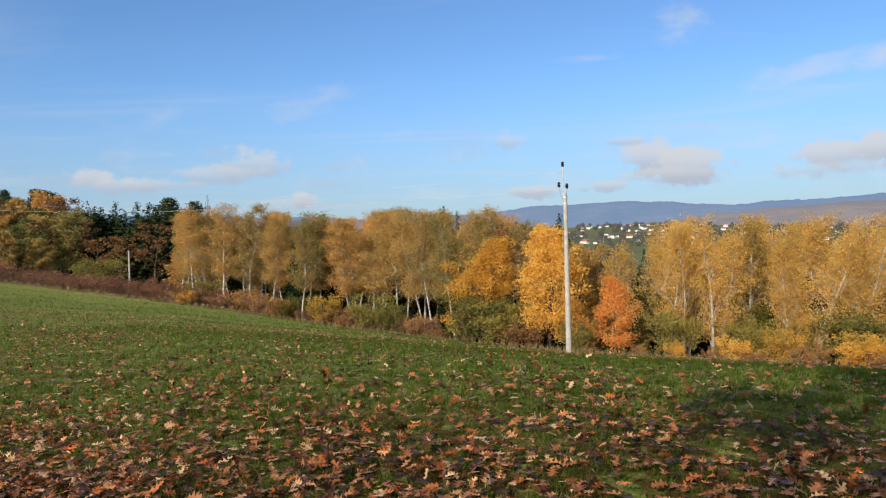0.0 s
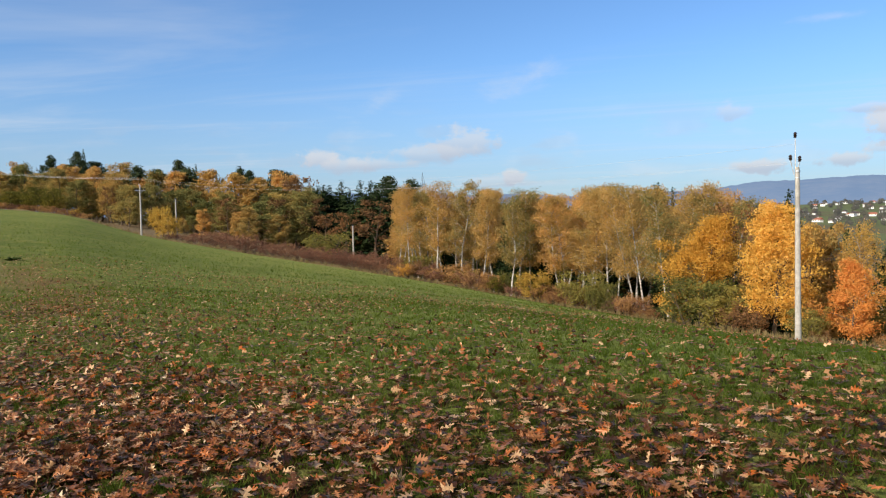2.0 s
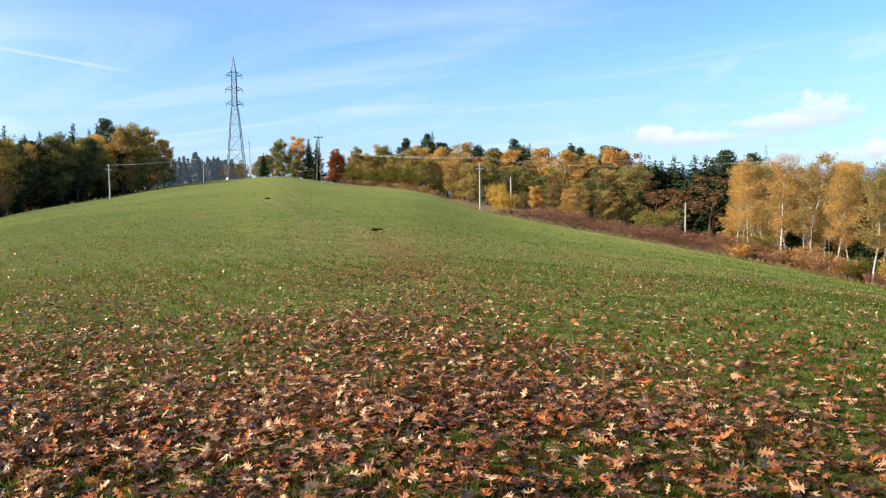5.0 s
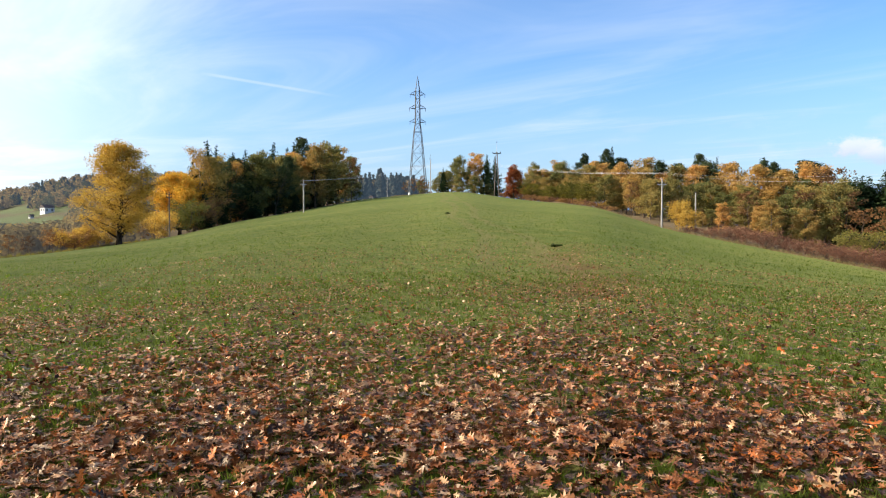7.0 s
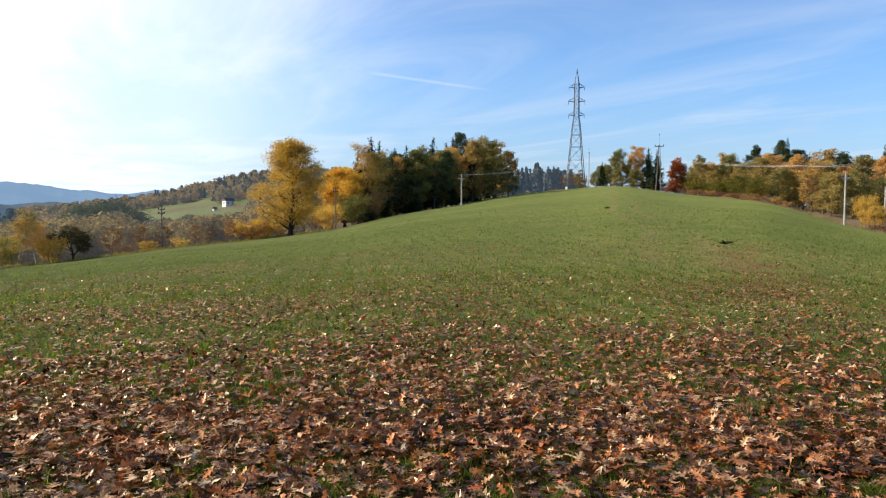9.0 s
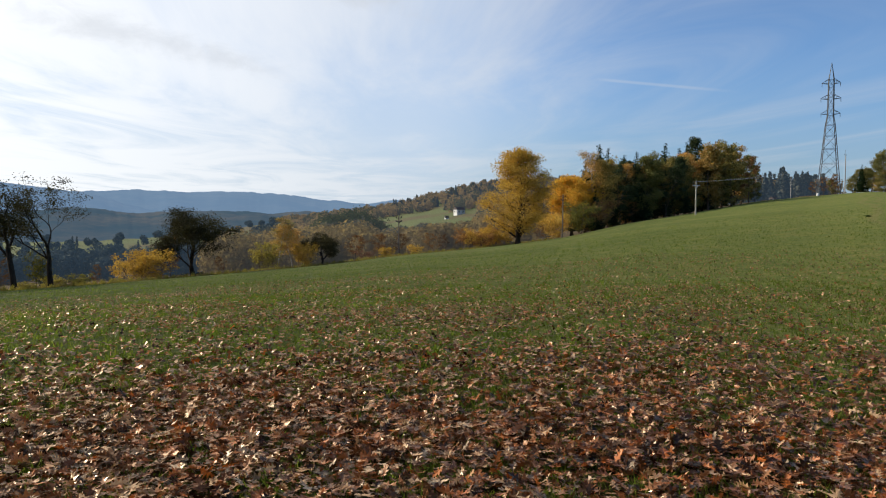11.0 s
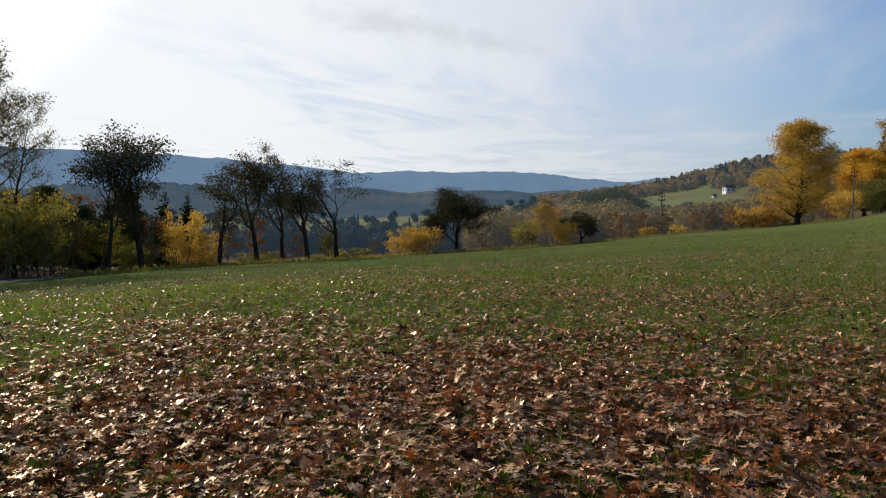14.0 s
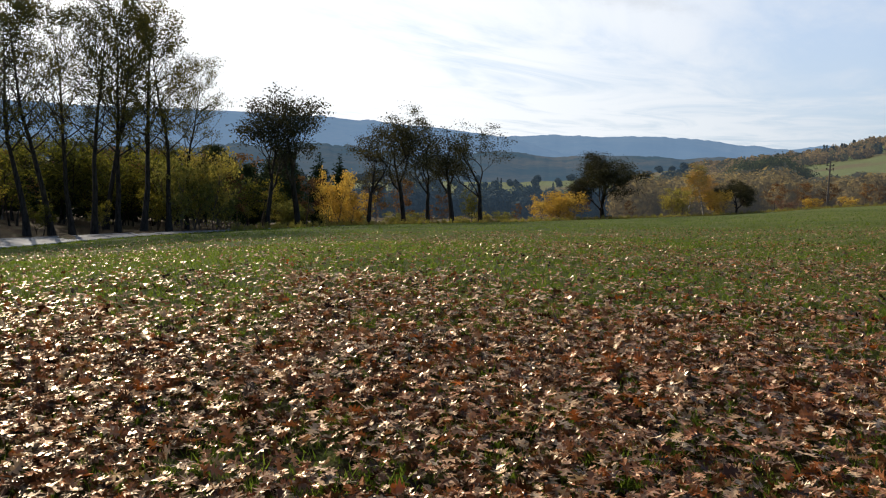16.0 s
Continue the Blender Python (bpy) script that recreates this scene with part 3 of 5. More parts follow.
def spot(az, r):
    """A place on the ground."""
    return Vector((-math.sin(radians(az)) * r, math.cos(radians(az)) * r, float(height(az, r))))


def make_ground():
    az = np.concatenate([np.arange(-60, 160, 0.6), np.arange(160, 300, 4.0)])
    d = land(az)[:, 0]
    near = np.concatenate([np.linspace(0.4, 7, 14), [7.6, 8.3, 9.0, 10, 11, 12.2, 13.5]])
    cols = [np.full(len(az), r) for r in near]
    cols += [13.5 + (d - 13.5) * k for k in np.linspace(0, 1, 64)[1:] ** 1.3]
    edge = len(cols)
    cols += [d * k for k in (1.012, 1.03, 1.08, 1.2, 1.4, 1.7)]
    cols += [np.full(len(az), r) for r in (440, 500, 600, 700, 850, 1000, 1200, 1500, 2000, 2800, 4300)]
    r = np.stack(cols, 1)
    z = height(az[:, None], r)
    rough = np.array([[noise.noise((a * 0.9, math.log(q) * 9, 3.0)) for q in row] for a, row in zip(az, r)])
    z = z + rough * np.clip((r - 9) / 60, 0, 1) * np.minimum(0.25 + r * 0.0016, 4) * (r > d[:, None] + 0.5)
    x, y = -np.sin(np.radians(az))[:, None] * r, np.cos(np.radians(az))[:, None] * r
    v = np.stack([x, y, z], -1).reshape(-1, 3).tolist()
    n, k = r.shape
    faces, slot = [], []
    for i in range(n):
        j = (i + 1) % n
        for c in range(k - 1):
            faces.append((i * k + c, i * k + c + 1, j * k + c + 1, j * k + c))
            a = az[i]
            if c < edge - 1:
                slot.append(0)
            elif r[i, c] < 430:
                slot.append(2 if 19 < a < 46 else 1)
            else:
                slot.append(3)
    mid = len(v)
    v.append((0, 0, 0))
    for i in range(n):
        faces.append((mid, i * k, ((i + 1) % n) * k))
        slot.append(0)
    ob = mesh_object("ground", v, faces, ["meadow", "woodfloor", "drygrass", "valley"], smooth=True)
    ob.data.polygons.foreach_set("material_index", slot)
    tagged(ob, "green hillside meadow falling away to woods and a wide valley", "ground", kind="structure")


make_ground()


def ridge(name, label, mat, r, depth, base, tops, rough, seed):
    """A far ridge: an arc of land at distance r, its skyline by (azimuth, elevation) pairs."""
    a = np.array([t[0] for t in tops], float)
    e = np.array([t[1] for t in tops], float)
    az = np.arange(a[0], a[-1] + 0.01, 0.15)
    el = np.interp(az, a, e)
    ker = np.ones(9) / 9
    el = np.convolve(np.pad(el, 4, "edge"), ker, "valid")
    prof = [(0.0, 0.0), (0.15, 0.22), (0.35, 0.5), (0.6, 0.8), (0.85, 0.97), (1.0, 1.0), (1.3, 0.75)]
    v = []
    for q, ang in zip(el, az):
        top = EYE + r * math.tan(radians(q))
        for k, h in prof:
            rr = r - depth * (1 - k)
            w = noise.fractal((ang * 0.35, k * 3, seed), 0.8, 2.1, 5) * rough * (1 if k < 0.99 else 0.35)
            tree = noise.noise((ang * 7.0, k * 9, seed)) * rough * 0.12
            v.append((-math.sin(radians(ang)) * rr, math.cos(radians(ang)) * rr, base + (top - base) * h + w * h + tree * h))
    k = len(prof)
    f = [(i * k + c, i * k + c + 1, (i + 1) * k + c + 1, (i + 1) * k + c) for i in range(len(az) - 1) for c in range(k - 1)]
    ob = mesh_object(name, v, f, mat, smooth=True)
    return tagged(ob, label, "hills", kind="structure")


ridge("backdrop_north", "long wooded ridge far beyond the town, blue with haze", "hill_blue", 4000, 1400, -40,
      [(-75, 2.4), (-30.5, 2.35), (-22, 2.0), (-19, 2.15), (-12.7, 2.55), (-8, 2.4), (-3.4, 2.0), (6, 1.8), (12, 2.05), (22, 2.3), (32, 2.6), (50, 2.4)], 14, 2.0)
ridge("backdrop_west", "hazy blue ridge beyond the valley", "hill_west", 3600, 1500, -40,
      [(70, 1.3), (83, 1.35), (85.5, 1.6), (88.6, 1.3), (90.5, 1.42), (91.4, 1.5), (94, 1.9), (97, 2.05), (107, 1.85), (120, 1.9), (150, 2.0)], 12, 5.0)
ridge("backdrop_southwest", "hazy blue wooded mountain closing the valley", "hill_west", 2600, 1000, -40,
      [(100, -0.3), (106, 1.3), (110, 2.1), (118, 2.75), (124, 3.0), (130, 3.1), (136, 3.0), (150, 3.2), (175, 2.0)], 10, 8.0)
ridge("backdrop_valley", "dark woods on the valley's far side, blue with haze", "hill_mid", 2000, 700, -45,
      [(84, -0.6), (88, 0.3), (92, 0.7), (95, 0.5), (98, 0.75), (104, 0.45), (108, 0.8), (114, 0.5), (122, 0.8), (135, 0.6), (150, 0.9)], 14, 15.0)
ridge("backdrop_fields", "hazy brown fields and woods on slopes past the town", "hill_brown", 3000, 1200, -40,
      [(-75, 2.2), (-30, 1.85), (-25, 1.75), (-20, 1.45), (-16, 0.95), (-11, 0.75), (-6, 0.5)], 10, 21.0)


# ---- trees and shrubs ----
def limb(rng, start, way, length, bend, steps=5, rise=0.25):
    """A crooked branch: points from start along way."""
    pts = [np.asarray(start, float)]
    d = np.asarray(way, float)
    d = d / np.linalg.norm(d)
    for _ in range(steps):
        d = d + rng.normal(0, bend, 3) + np.array([0, 0, rise / steps])
        d /= np.linalg.norm(d)
        pts.append(pts[-1] + d * length / steps)
    return np.array(pts)


def broadleaf(name, label, category, bark, leaf, h=12.0, seed=1, trunk_r=0.16, low=0.3, spread=0.3, limbs=14, subs=4, leaves=4200, size=0.3, puff=0.55, stems=1, lean=0.04, rise=0.5, top_narrow=0.6, bend=0.12, droop=0.0, thick=0.5, splay=0.0, sides=4, stop=0.97):
    """A leafy tree: trunk with limbs and twigs as one part, the leaves round the twigs' ends as another."""
    rng = np.random.default_rng(seed)
    root = new(name)
    root.empty_display_size = 0.3
    wood, ends = Soup(), []
    for s in range(stems):
        a = 2 * math.pi * (s / max(stems, 1)) + rng.uniform(0, 1)
        off = np.array([math.cos(a), math.sin(a), 0]) * (0.25 + 0.1 * stems if stems > 1 else 0)
        tilt = np.array([math.cos(a), math.sin(a), 0]) * splay + np.array([rng.normal(0, lean), rng.normal(0, lean), 0])
        hh = h * (1 if s == 0 else rng.uniform(0.75, 1.0))
        k = 9
        pts = limb(rng, off - np.array([0, 0, 0.3]), np.array([tilt[0], tilt[1], 1.0]), hh * stop, 0.05 + 0.3 * lean, k, 0.25)
        t = np.linspace(0, 1, k + 1)
        rad = trunk_r * (1 - 0.93 * t ** 0.9) * (1 + 0.5 * np.exp(-t * 30))
        wood.tube(pts, rad, 7)
        for i in range(limbs):
            u = low + (0.98 - low) * ((i + rng.uniform(0, 1)) / limbs)
            p = np.array([np.interp(u, t, pts[:, c]) for c in range(3)])
            az = i * 2.4 + rng.uniform(-0.5, 0.5)
            shape = max(0.14, 1 - top_narrow * abs((u - low) / (1 - low) - 0.3) * 1.55)
            ln = h * spread * shape * rng.uniform(0.75, 1.2)
            b = limb(rng, p, (math.cos(az), math.sin(az), rise * rng.uniform(0.5, 1.4)), ln, bend, 5, 0.25 - droop)
            r0 = max(0.02, np.interp(u, t, rad) * thick)
            wood.tube(b, np.linspace(r0, 0.012, 6), sides)
            ends += [(b[-1], 1.0), (b[-2], 0.8), (b[3], 0.6)]
            for j in range(subs):
                q = rng.integers(2, 6)
                az2 = az + rng.uniform(-1.3, 1.3)
                c = limb(rng, b[q], (math.cos(az2), math.sin(az2), rise * 0.7 - droop), ln * rng.uniform(0.25, 0.55), bend * 1.3, 3, 0.1 - droop)
                wood.tube(c, np.linspace(max(0.012, r0 * 0.45), 0.008, 4), 3)
                ends += [(c[-1], 1.0), (c[-2], 0.8)]
    wood.build("trunk", bark, root)
    if leaves:
        e = np.array([p for p, _ in ends])
        w = np.array([q for _, q in ends]) * (0.25 + rng.gamma(0.9, 1.0, len(ends)))
        pick = rng.choice(len(e), leaves, p=w / w.sum())
        g = rng.normal(0, 1, (leaves, 3))
        g *= (rng.uniform(0.05, 1, (leaves, 1)) ** 0.6) * 1.55 / (np.linalg.norm(g, axis=1, keepdims=True) + 1e-9)
        c = e[pick] + g * puff * np.array([1, 1, 0.8])
        c[:, 2] = np.maximum(c[:, 2], 0.15)
        v, f = quad_cloud(rng, c, size)
        mesh_object("crown", v, f, leaf, root)
    tagged(root, label, category)
    root["tall"] = float(np.percentile(c[:, 2], 99.7)) if leaves else h
    return root


def conifer(name, label, h=14.0, seed=1, low=0.08, spread=0.2, whorls=22, leaf="needle", ragged=0.2, size=0.42, bark="bark", per=9):
    """A spruce or pine: tiers of drooping boughs set with needle sprays."""
    rng = np.random.default_rng(seed)
    root = new(name)
    wood = Soup()
    t = np.linspace(0, 1, 8)
    pts = np.stack([rng.normal(0, 0.03, 8) * h * 0.05, rng.normal(0, 0.03, 8) * h * 0.05, t * h - 0.2], 1)
    wood.tube(pts, 0.016 * h * (1 - 0.96 * t), 6)
    cs, ss = [], []
    for i in range(whorls):
        u = low + (0.99 - low) * i / (whorls - 1)
        ln = h * spread * (1 - u) ** 0.85 + 0.12
        for j in range(per if u < 0.85 else 5):
            az = rng.uniform(0, 6.28)
            l = ln * rng.uniform(1 - ragged * 2, 1 + ragged)
            b = limb(rng, (0, 0, u * h), (math.cos(az), math.sin(az), 0.15 - 0.35 * (1 - u)), l, 0.06, 4, 0.25)
            if j < 2:
                wood.tube(b, np.linspace(0.05 * (1 - u) + 0.01, 0.006, 5), 3)
            m = int(4 + 13 * l / (h * 0.2))
            s = rng.uniform(0.1, 1.05, m)
            p = np.stack([np.interp(s * 4, range(5), b[:, c]) for c in range(3)], 1) + rng.normal(0, 0.13, (m, 3)) * [1, 1, 0.8]
            p[:, 2] -= rng.uniform(0, 0.25, m)
            cs.append(p)
            ss.append(np.full(m, 0.35 + 0.65 * min(1.0, (1 - u) * 2.2)))
    wood.build("trunk", bark, root)
    c = np.concatenate(cs)
    v, f = quad_cloud(rng, c, size * np.concatenate(ss)[:, None], 0.6)
    mesh_object("crown", v, f, leaf, root)
    tagged(root, label, "tree")
    root["tall"] = h
    return root


def forked(name, label, category, bark, leaf, h=9.0, seed=1, trunk_r=0.17, bole=0.36, levels=4, kids=3, angle=0.55, ratio=0.74, up=0.25, bend=0.13, lean=0.14, leaves=8000, size=0.11, puff=0.30, reach=0.42):
    """A tree that forks again and again from a crooked bole, with leaves in loose clumps round the last twigs."""
    rng = np.random.default_rng(seed)
    root = new(name)
    root.empty_display_size = 0.3
    wood, tips = Soup(), []

    def grow(p, d, ln, r, level):
        b = limb(rng, p, d, ln, bend * (0.35 if level == 0 else 1.0), 5, up)
        thin = 0.72 if level else 0.8
        wood.tube(b, np.linspace(r * (1.25 if level == 0 else 1.0), r * thin, 6), 7 if level == 0 else 5 if level < 3 else 3)
        if level >= levels:
            tips.extend([(b[-1], 1.0), (b[-3], 0.7)])
            return
        if level >= levels - 1:
            tips.append((b[-1], 0.5))
        d = b[-1] - b[-2]
        d = d / np.linalg.norm(d)
        side = np.cross(d, rng.normal(size=3))
        side /= np.linalg.norm(side)
        other = np.cross(d, side)
        count = kids + (1 if rng.uniform() < 0.4 else 0)
        for i in range(count):
            a = 2 * math.pi * (i + rng.uniform(-0.25, 0.25)) / count
            tilt = angle * (0.45 if i == 0 else rng.uniform(0.7, 1.2))
            way = d * math.cos(tilt) + (side * math.cos(a) + other * math.sin(a)) * math.sin(tilt)
            at = b[-1] if i < 2 else b[rng.integers(2 if level else 4, 5)]
            grow(at, way, (h * (1 - bole) * reach if level == 0 else ln * ratio) * rng.uniform(0.75, 1.2), max(0.007, r * thin * (0.8 if i == 0 else rng.uniform(0.45, 0.68))), level + 1)

    grow(np.array([0, 0, -0.3]), (rng.normal(0, lean), rng.normal(0, lean), 1.0), h * bole, trunk_r, 0)
    wood.build("trunk", bark, root)
    e = np.array([p for p, _ in tips])
    w = np.array([q for _, q in tips]) * (0.15 + rng.gamma(0.8, 1.0, len(tips)))
    c = e[rng.choice(len(e), leaves, p=w / w.sum())] + rng.normal(0, 1, (leaves, 3)) * np.array([puff, puff, puff * 0.62])
    v, f = quad_cloud(rng, c, size)
    mesh_object("crown", v, f, leaf, root)
    tagged(root, label, category)
    root["tall"] = float(np.percentile(c[:, 2], 99.7))
    return root


KINDS = {
    "birch": (broadleaf, 6, dict(name="birch_tree", label="slender birch with white bark and orange autumn leaves", category="tree", bark="birchbark", leaf="birchleaf", h=14, trunk_r=0.145, low=0.30, spread=0.165, limbs=28, subs=4, leaves=8500, size=0.15, puff=0.55, rise=0.9, top_narrow=0.5, lean=0.06, droop=0.1, thick=0.3)),
    "gold": (broadleaf, 2, dict(name="maple_tree", label="dense golden yellow maple at the field's edge", category="tree", bark="brownbark", leaf="amberleaf", h=10, trunk_r=0.16, low=0.1, spread=0.29, limbs=34, subs=5, leaves=26000, size=0.14, puff=0.55, rise=0.7, top_narrow=0.8)),
    "orange": (broadleaf, 1, dict(name="maple_tree", label="young maple with bright orange leaves", category="tree", bark="brownbark", leaf="orangeleaf", h=7, trunk_r=0.10, low=0.06, spread=0.32, limbs=24, subs=4, leaves=14000, size=0.125, puff=0.45, rise=0.7, top_narrow=0.85)),
    "aspen": (broadleaf, 3, dict(name="aspen_tree", label="pale-stemmed aspen with thinning yellow leaves", category="tree", bark="palebark", leaf="aspenleaf", h=13, trunk_r=0.2, low=0.14, spread=0.165, limbs=32, subs=5, leaves=17000, size=0.125, puff=0.55, rise=1.7, top_narrow=0.5, stems=2, splay=0.10, lean=0.07)),
    "oak": (broadleaf, 4, dict(name="oak_tree", label="rounded oak with olive and ochre leaves", category="tree", bark="brownbark", leaf="oliveleaf", h=14, trunk_r=0.24, low=0.05, spread=0.27, limbs=26, subs=3, leaves=8500, size=0.31, puff=0.7, rise=0.5, top_narrow=0.6)),
    "ochre": (broadleaf, 3, dict(name="hornbeam_tree", label="ochre-leaved hornbeam at the edge of the wood", category="tree", bark="brownbark", leaf="birchleaf", h=13, trunk_r=0.2, low=0.05, spread=0.27, limbs=26, subs=3, leaves=8500, size=0.30, puff=0.65, rise=0.5, top_narrow=0.65)),
    "red": (broadleaf, 1, dict(name="cherry_tree", label="small cherry tree with bright red leaves", category="tree", bark="brownbark", leaf="redleaf", h=8, trunk_r=0.14, low=0.05, spread=0.27, limbs=26, subs=4, leaves=7000, size=0.26, puff=0.45, rise=1.0, top_narrow=0.85)),
    "brown": (broadleaf, 2, dict(name="bare_tree", label="half-bare brown tree with thin grey twigs", category="tree", bark="brownbark", leaf="brownleaf", h=11, trunk_r=0.16, low=0.2, spread=0.28, limbs=16, subs=4, leaves=1300, size=0.32, puff=0.5, rise=0.8, top_narrow=0.4)),
    "spruce": (conifer, 3, dict(name="spruce_tree", label="tall dark green spruce", h=15, spread=0.24, size=0.55, per=10, whorls=34)),
    "pine": (broadleaf, 3, dict(name="pine_tree", label="dark pine with a ragged domed crown", category="tree", bark="brownbark", leaf="pineneedle", h=15, trunk_r=0.2, low=0.25, spread=0.22, limbs=30, subs=4, leaves=6500, size=0.28, puff=0.6, rise=0.4, top_narrow=0.9)),
    "bigold": (broadleaf, 1, dict(name="lime_tree", label="tall golden lime tree standing at the field's edge", category="tree", bark="bark", leaf="goldleaf", h=18, trunk_r=0.36, low=0.04, spread=0.32, limbs=54, subs=7, leaves=40000, size=0.22, puff=0.85, rise=0.75, top_narrow=0.72)),
    "yellow": (broadleaf, 1, dict(name="maple_tree", label="broad yellow maple turning orange beside the wood", category="tree", bark="bark", leaf="mapleleaf", h=12, trunk_r=0.26, low=0.1, spread=0.36, limbs=34, subs=6, leaves=24000, size=0.25, puff=0.7, rise=0.6, top_narrow=0.6)),
    "alder": (forked, 6, dict(name="alder_tree", label="crooked alder darkened as backlit, with a rounded thinning crown", category="tree", bark="bark", leaf="spentleaf", h=9, trunk_r=0.17, bole=0.40, levels=4, kids=3, angle=0.58, ratio=0.74, up=0.16, lean=0.10, bend=0.17, leaves=5800, size=0.13, puff=0.30, reach=0.40)),
    "apple": (forked, 2, dict(name="apple_tree", label="old spreading fruit tree, darkened as backlit and nearly bare", category="tree", bark="bark", leaf="spentleaf", h=7, trunk_r=0.24, bole=0.26, levels=4, kids=3, angle=0.78, ratio=0.78, up=0.16, lean=0.05, leaves=24000, size=0.14, puff=0.36)),
    "ash": (broadleaf, 4, dict(name="ash_tree", label="tall slim tree with stem darkened as backlit and sparse small leaves", category="tree", bark="bark", leaf="darkleaf", h=17, trunk_r=0.24, low=0.36, spread=0.26, limbs=26, subs=8, leaves=7600, size=0.14, puff=0.42, rise=1.1, top_narrow=0.42, lean=0.05, thick=0.46, bend=0.16)),
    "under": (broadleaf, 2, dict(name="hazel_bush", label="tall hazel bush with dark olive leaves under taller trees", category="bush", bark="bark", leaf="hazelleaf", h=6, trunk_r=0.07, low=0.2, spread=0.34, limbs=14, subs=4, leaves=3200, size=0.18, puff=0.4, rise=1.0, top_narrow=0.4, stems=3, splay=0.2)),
    "olive": (broadleaf, 2, dict(name="willow_bush", label="rounded olive-green bush at the field's edge", category="bush", bark="brownbark", leaf="greenleaf", h=4, trunk_r=0.05, low=0.05, spread=0.42, limbs=10, subs=2, leaves=4200, size=0.16, puff=0.36, rise=1.2, top_narrow=0.5, stems=4, splay=0.35)),
    "goldbush": (broadleaf, 2, dict(name="bush", label="golden-leaved bush at the field's edge", category="bush", bark="brownbark", leaf="goldleaf", h=4, trunk_r=0.05, low=0.05, spread=0.42, limbs=10, subs=2, leaves=4200, size=0.16, puff=0.36, rise=1.2, top_narrow=0.5, stems=4, splay=0.35)),
    "orangebush": (broadleaf, 2, dict(name="bush", label="bright orange-leaved bush at the field's edge", category="bush", bark="brownbark", leaf="amberleaf", h=4, trunk_r=0.05, low=0.05, spread=0.42, limbs=10, subs=2, leaves=4200, size=0.15, puff=0.36, rise=1.2, top_narrow=0.5, stems=3, splay=0.35)),
    "rustbush": (broadleaf, 2, dict(name="bush", label="low rust-brown bush among dry grass", category="bush", bark="brownbark", leaf="rustleaf", h=3, trunk_r=0.04, low=0.05, spread=0.6, limbs=9, subs=2, leaves=3000, size=0.15, puff=0.34, rise=1.0, top_narrow=0.5, stems=3, splay=0.5)),
    "twigbush": (broadleaf, 2, dict(name="thorn_bush", label="leafless purple-brown thorn thicket", category="bush", bark="brownbark", leaf="twig", h=3, trunk_r=0.035, low=0.05, spread=0.6, limbs=9, subs=2, leaves=2600, size=0.12, puff=0.34, rise=1.3, top_narrow=0.4, stems=3, splay=0.5)),
}
_made, _turn = {}, np.random.default_rng(77)


def plant(kind, az, d, top, fat=1.0, group=""):
    """A tree of that kind at an azimuth and distance, its top at that elevation (degrees)."""
    maker, variants, kw = KINDS[kind]
    p = spot(az, d)
    tall = max(1.0, EYE + d * math.tan(radians(top)) - p.z)
    key = (kind, int(_turn.integers(variants)))
    m = Matrix.Translation((p.x, p.y, p.z - 0.05)) @ Matrix.Rotation(_turn.uniform(0, 6.28), 4, "Z")
    if key not in _made:
        ob = _made[key] = maker(seed=key[1] * 31 + len(kind) * 7 + 3, **kw)
        ob.matrix_basis = m
    else:
        ob = copy_thing(_made[key], m)
    s = tall / ob["tall"]
    ob.scale = (s * fat, s * fat, s)
    if group:
        tagged(ob, group=group)
    return ob


def edge(az):
    return float(land(az)[0])


def scatter(kind, a0, a1, count, extra, tops, group, fat=(0.85, 1.15), seed=1):
    """Trees of a kind between two azimuths, so far past the field's edge, tops about that high."""
    rng = np.random.default_rng(seed)
    for i in range(count):
        az = a0 + (a1 - a0) * (i + rng.uniform(0.15, 0.85)) / count
        plant(kind, az, edge(az) + rng.uniform(*extra), rng.uniform(*tops), rng.uniform(*fat), group)


# the birch wood below the field
scatter("birch", 18.5, 13, 7, (3, 14), (1.9, 3.2), "birch wood", seed=2)
scatter("birch", 13, 0.5, 14, (3, 12), (1.4, 2.7), "birch wood", seed=3)
scatter("birch", 19.5, -5, 44, (12, 30), (1.2, 2.6), "birch wood", seed=4)
scatter("ochre", 20, -7.5, 16, (26, 46), (0.0, 1.6), "wood behind the birches", (1.1, 1.4), seed=5)
scatter("spruce", 17, 1, 5, (10, 24), (-0.6, 1.0), "spruces among the birches", seed=6)
for az, d, top in ((-0.2, 105, 2.75), (0.8, 110, 2.35), (-1.3, 108, 2.2), (-2.3, 112, 1.8), (1.9, 112, 2.0), (-8.9, 100, 1.95), (-6.4, 112, 1.3)):
    plant("spruce", az, d, top, 0.9, "spruces among the birches")
plant("birch", 4.9, edge(4.9) + 8, 2.7, 1.2, "birch wood")
plant("birch", 16.2, edge(16) + 6, 3.2, 1.2, "birch wood")
plant("birch", -0.9, edge(-1) + 4, 1.9, 1.0, "birch wood")
plant("brown", -5.2, edge(-5) + 9, 0.9, 0.9)
plant("gold", -2.2, edge(-2) + 4, 0.1, 1.1)
plant("gold", -7.9, edge(-8) + 5, 1.0, 1.05)
plant("orange", -12.6, edge(-12) + 4, -2.95, 1.05)
plant("ochre", -10.3, edge(-10) + 14, -0.6, 0.8)
plant("ochre", -11.7, edge(-11) + 16, -0.6, 0.8)
scatter("aspen", -13.2, -31.5, 9, (6, 13), (0.3, 1.6), "aspens below the field", seed=8)
scatter("aspen", -14, -33, 9, (15, 26), (0.0, 1.2), "aspens below the field", seed=9)
scatter("goldbush", -17, -33, 2, (3, 6), (-7.4, -6.4), "bushes below the field", seed=10)
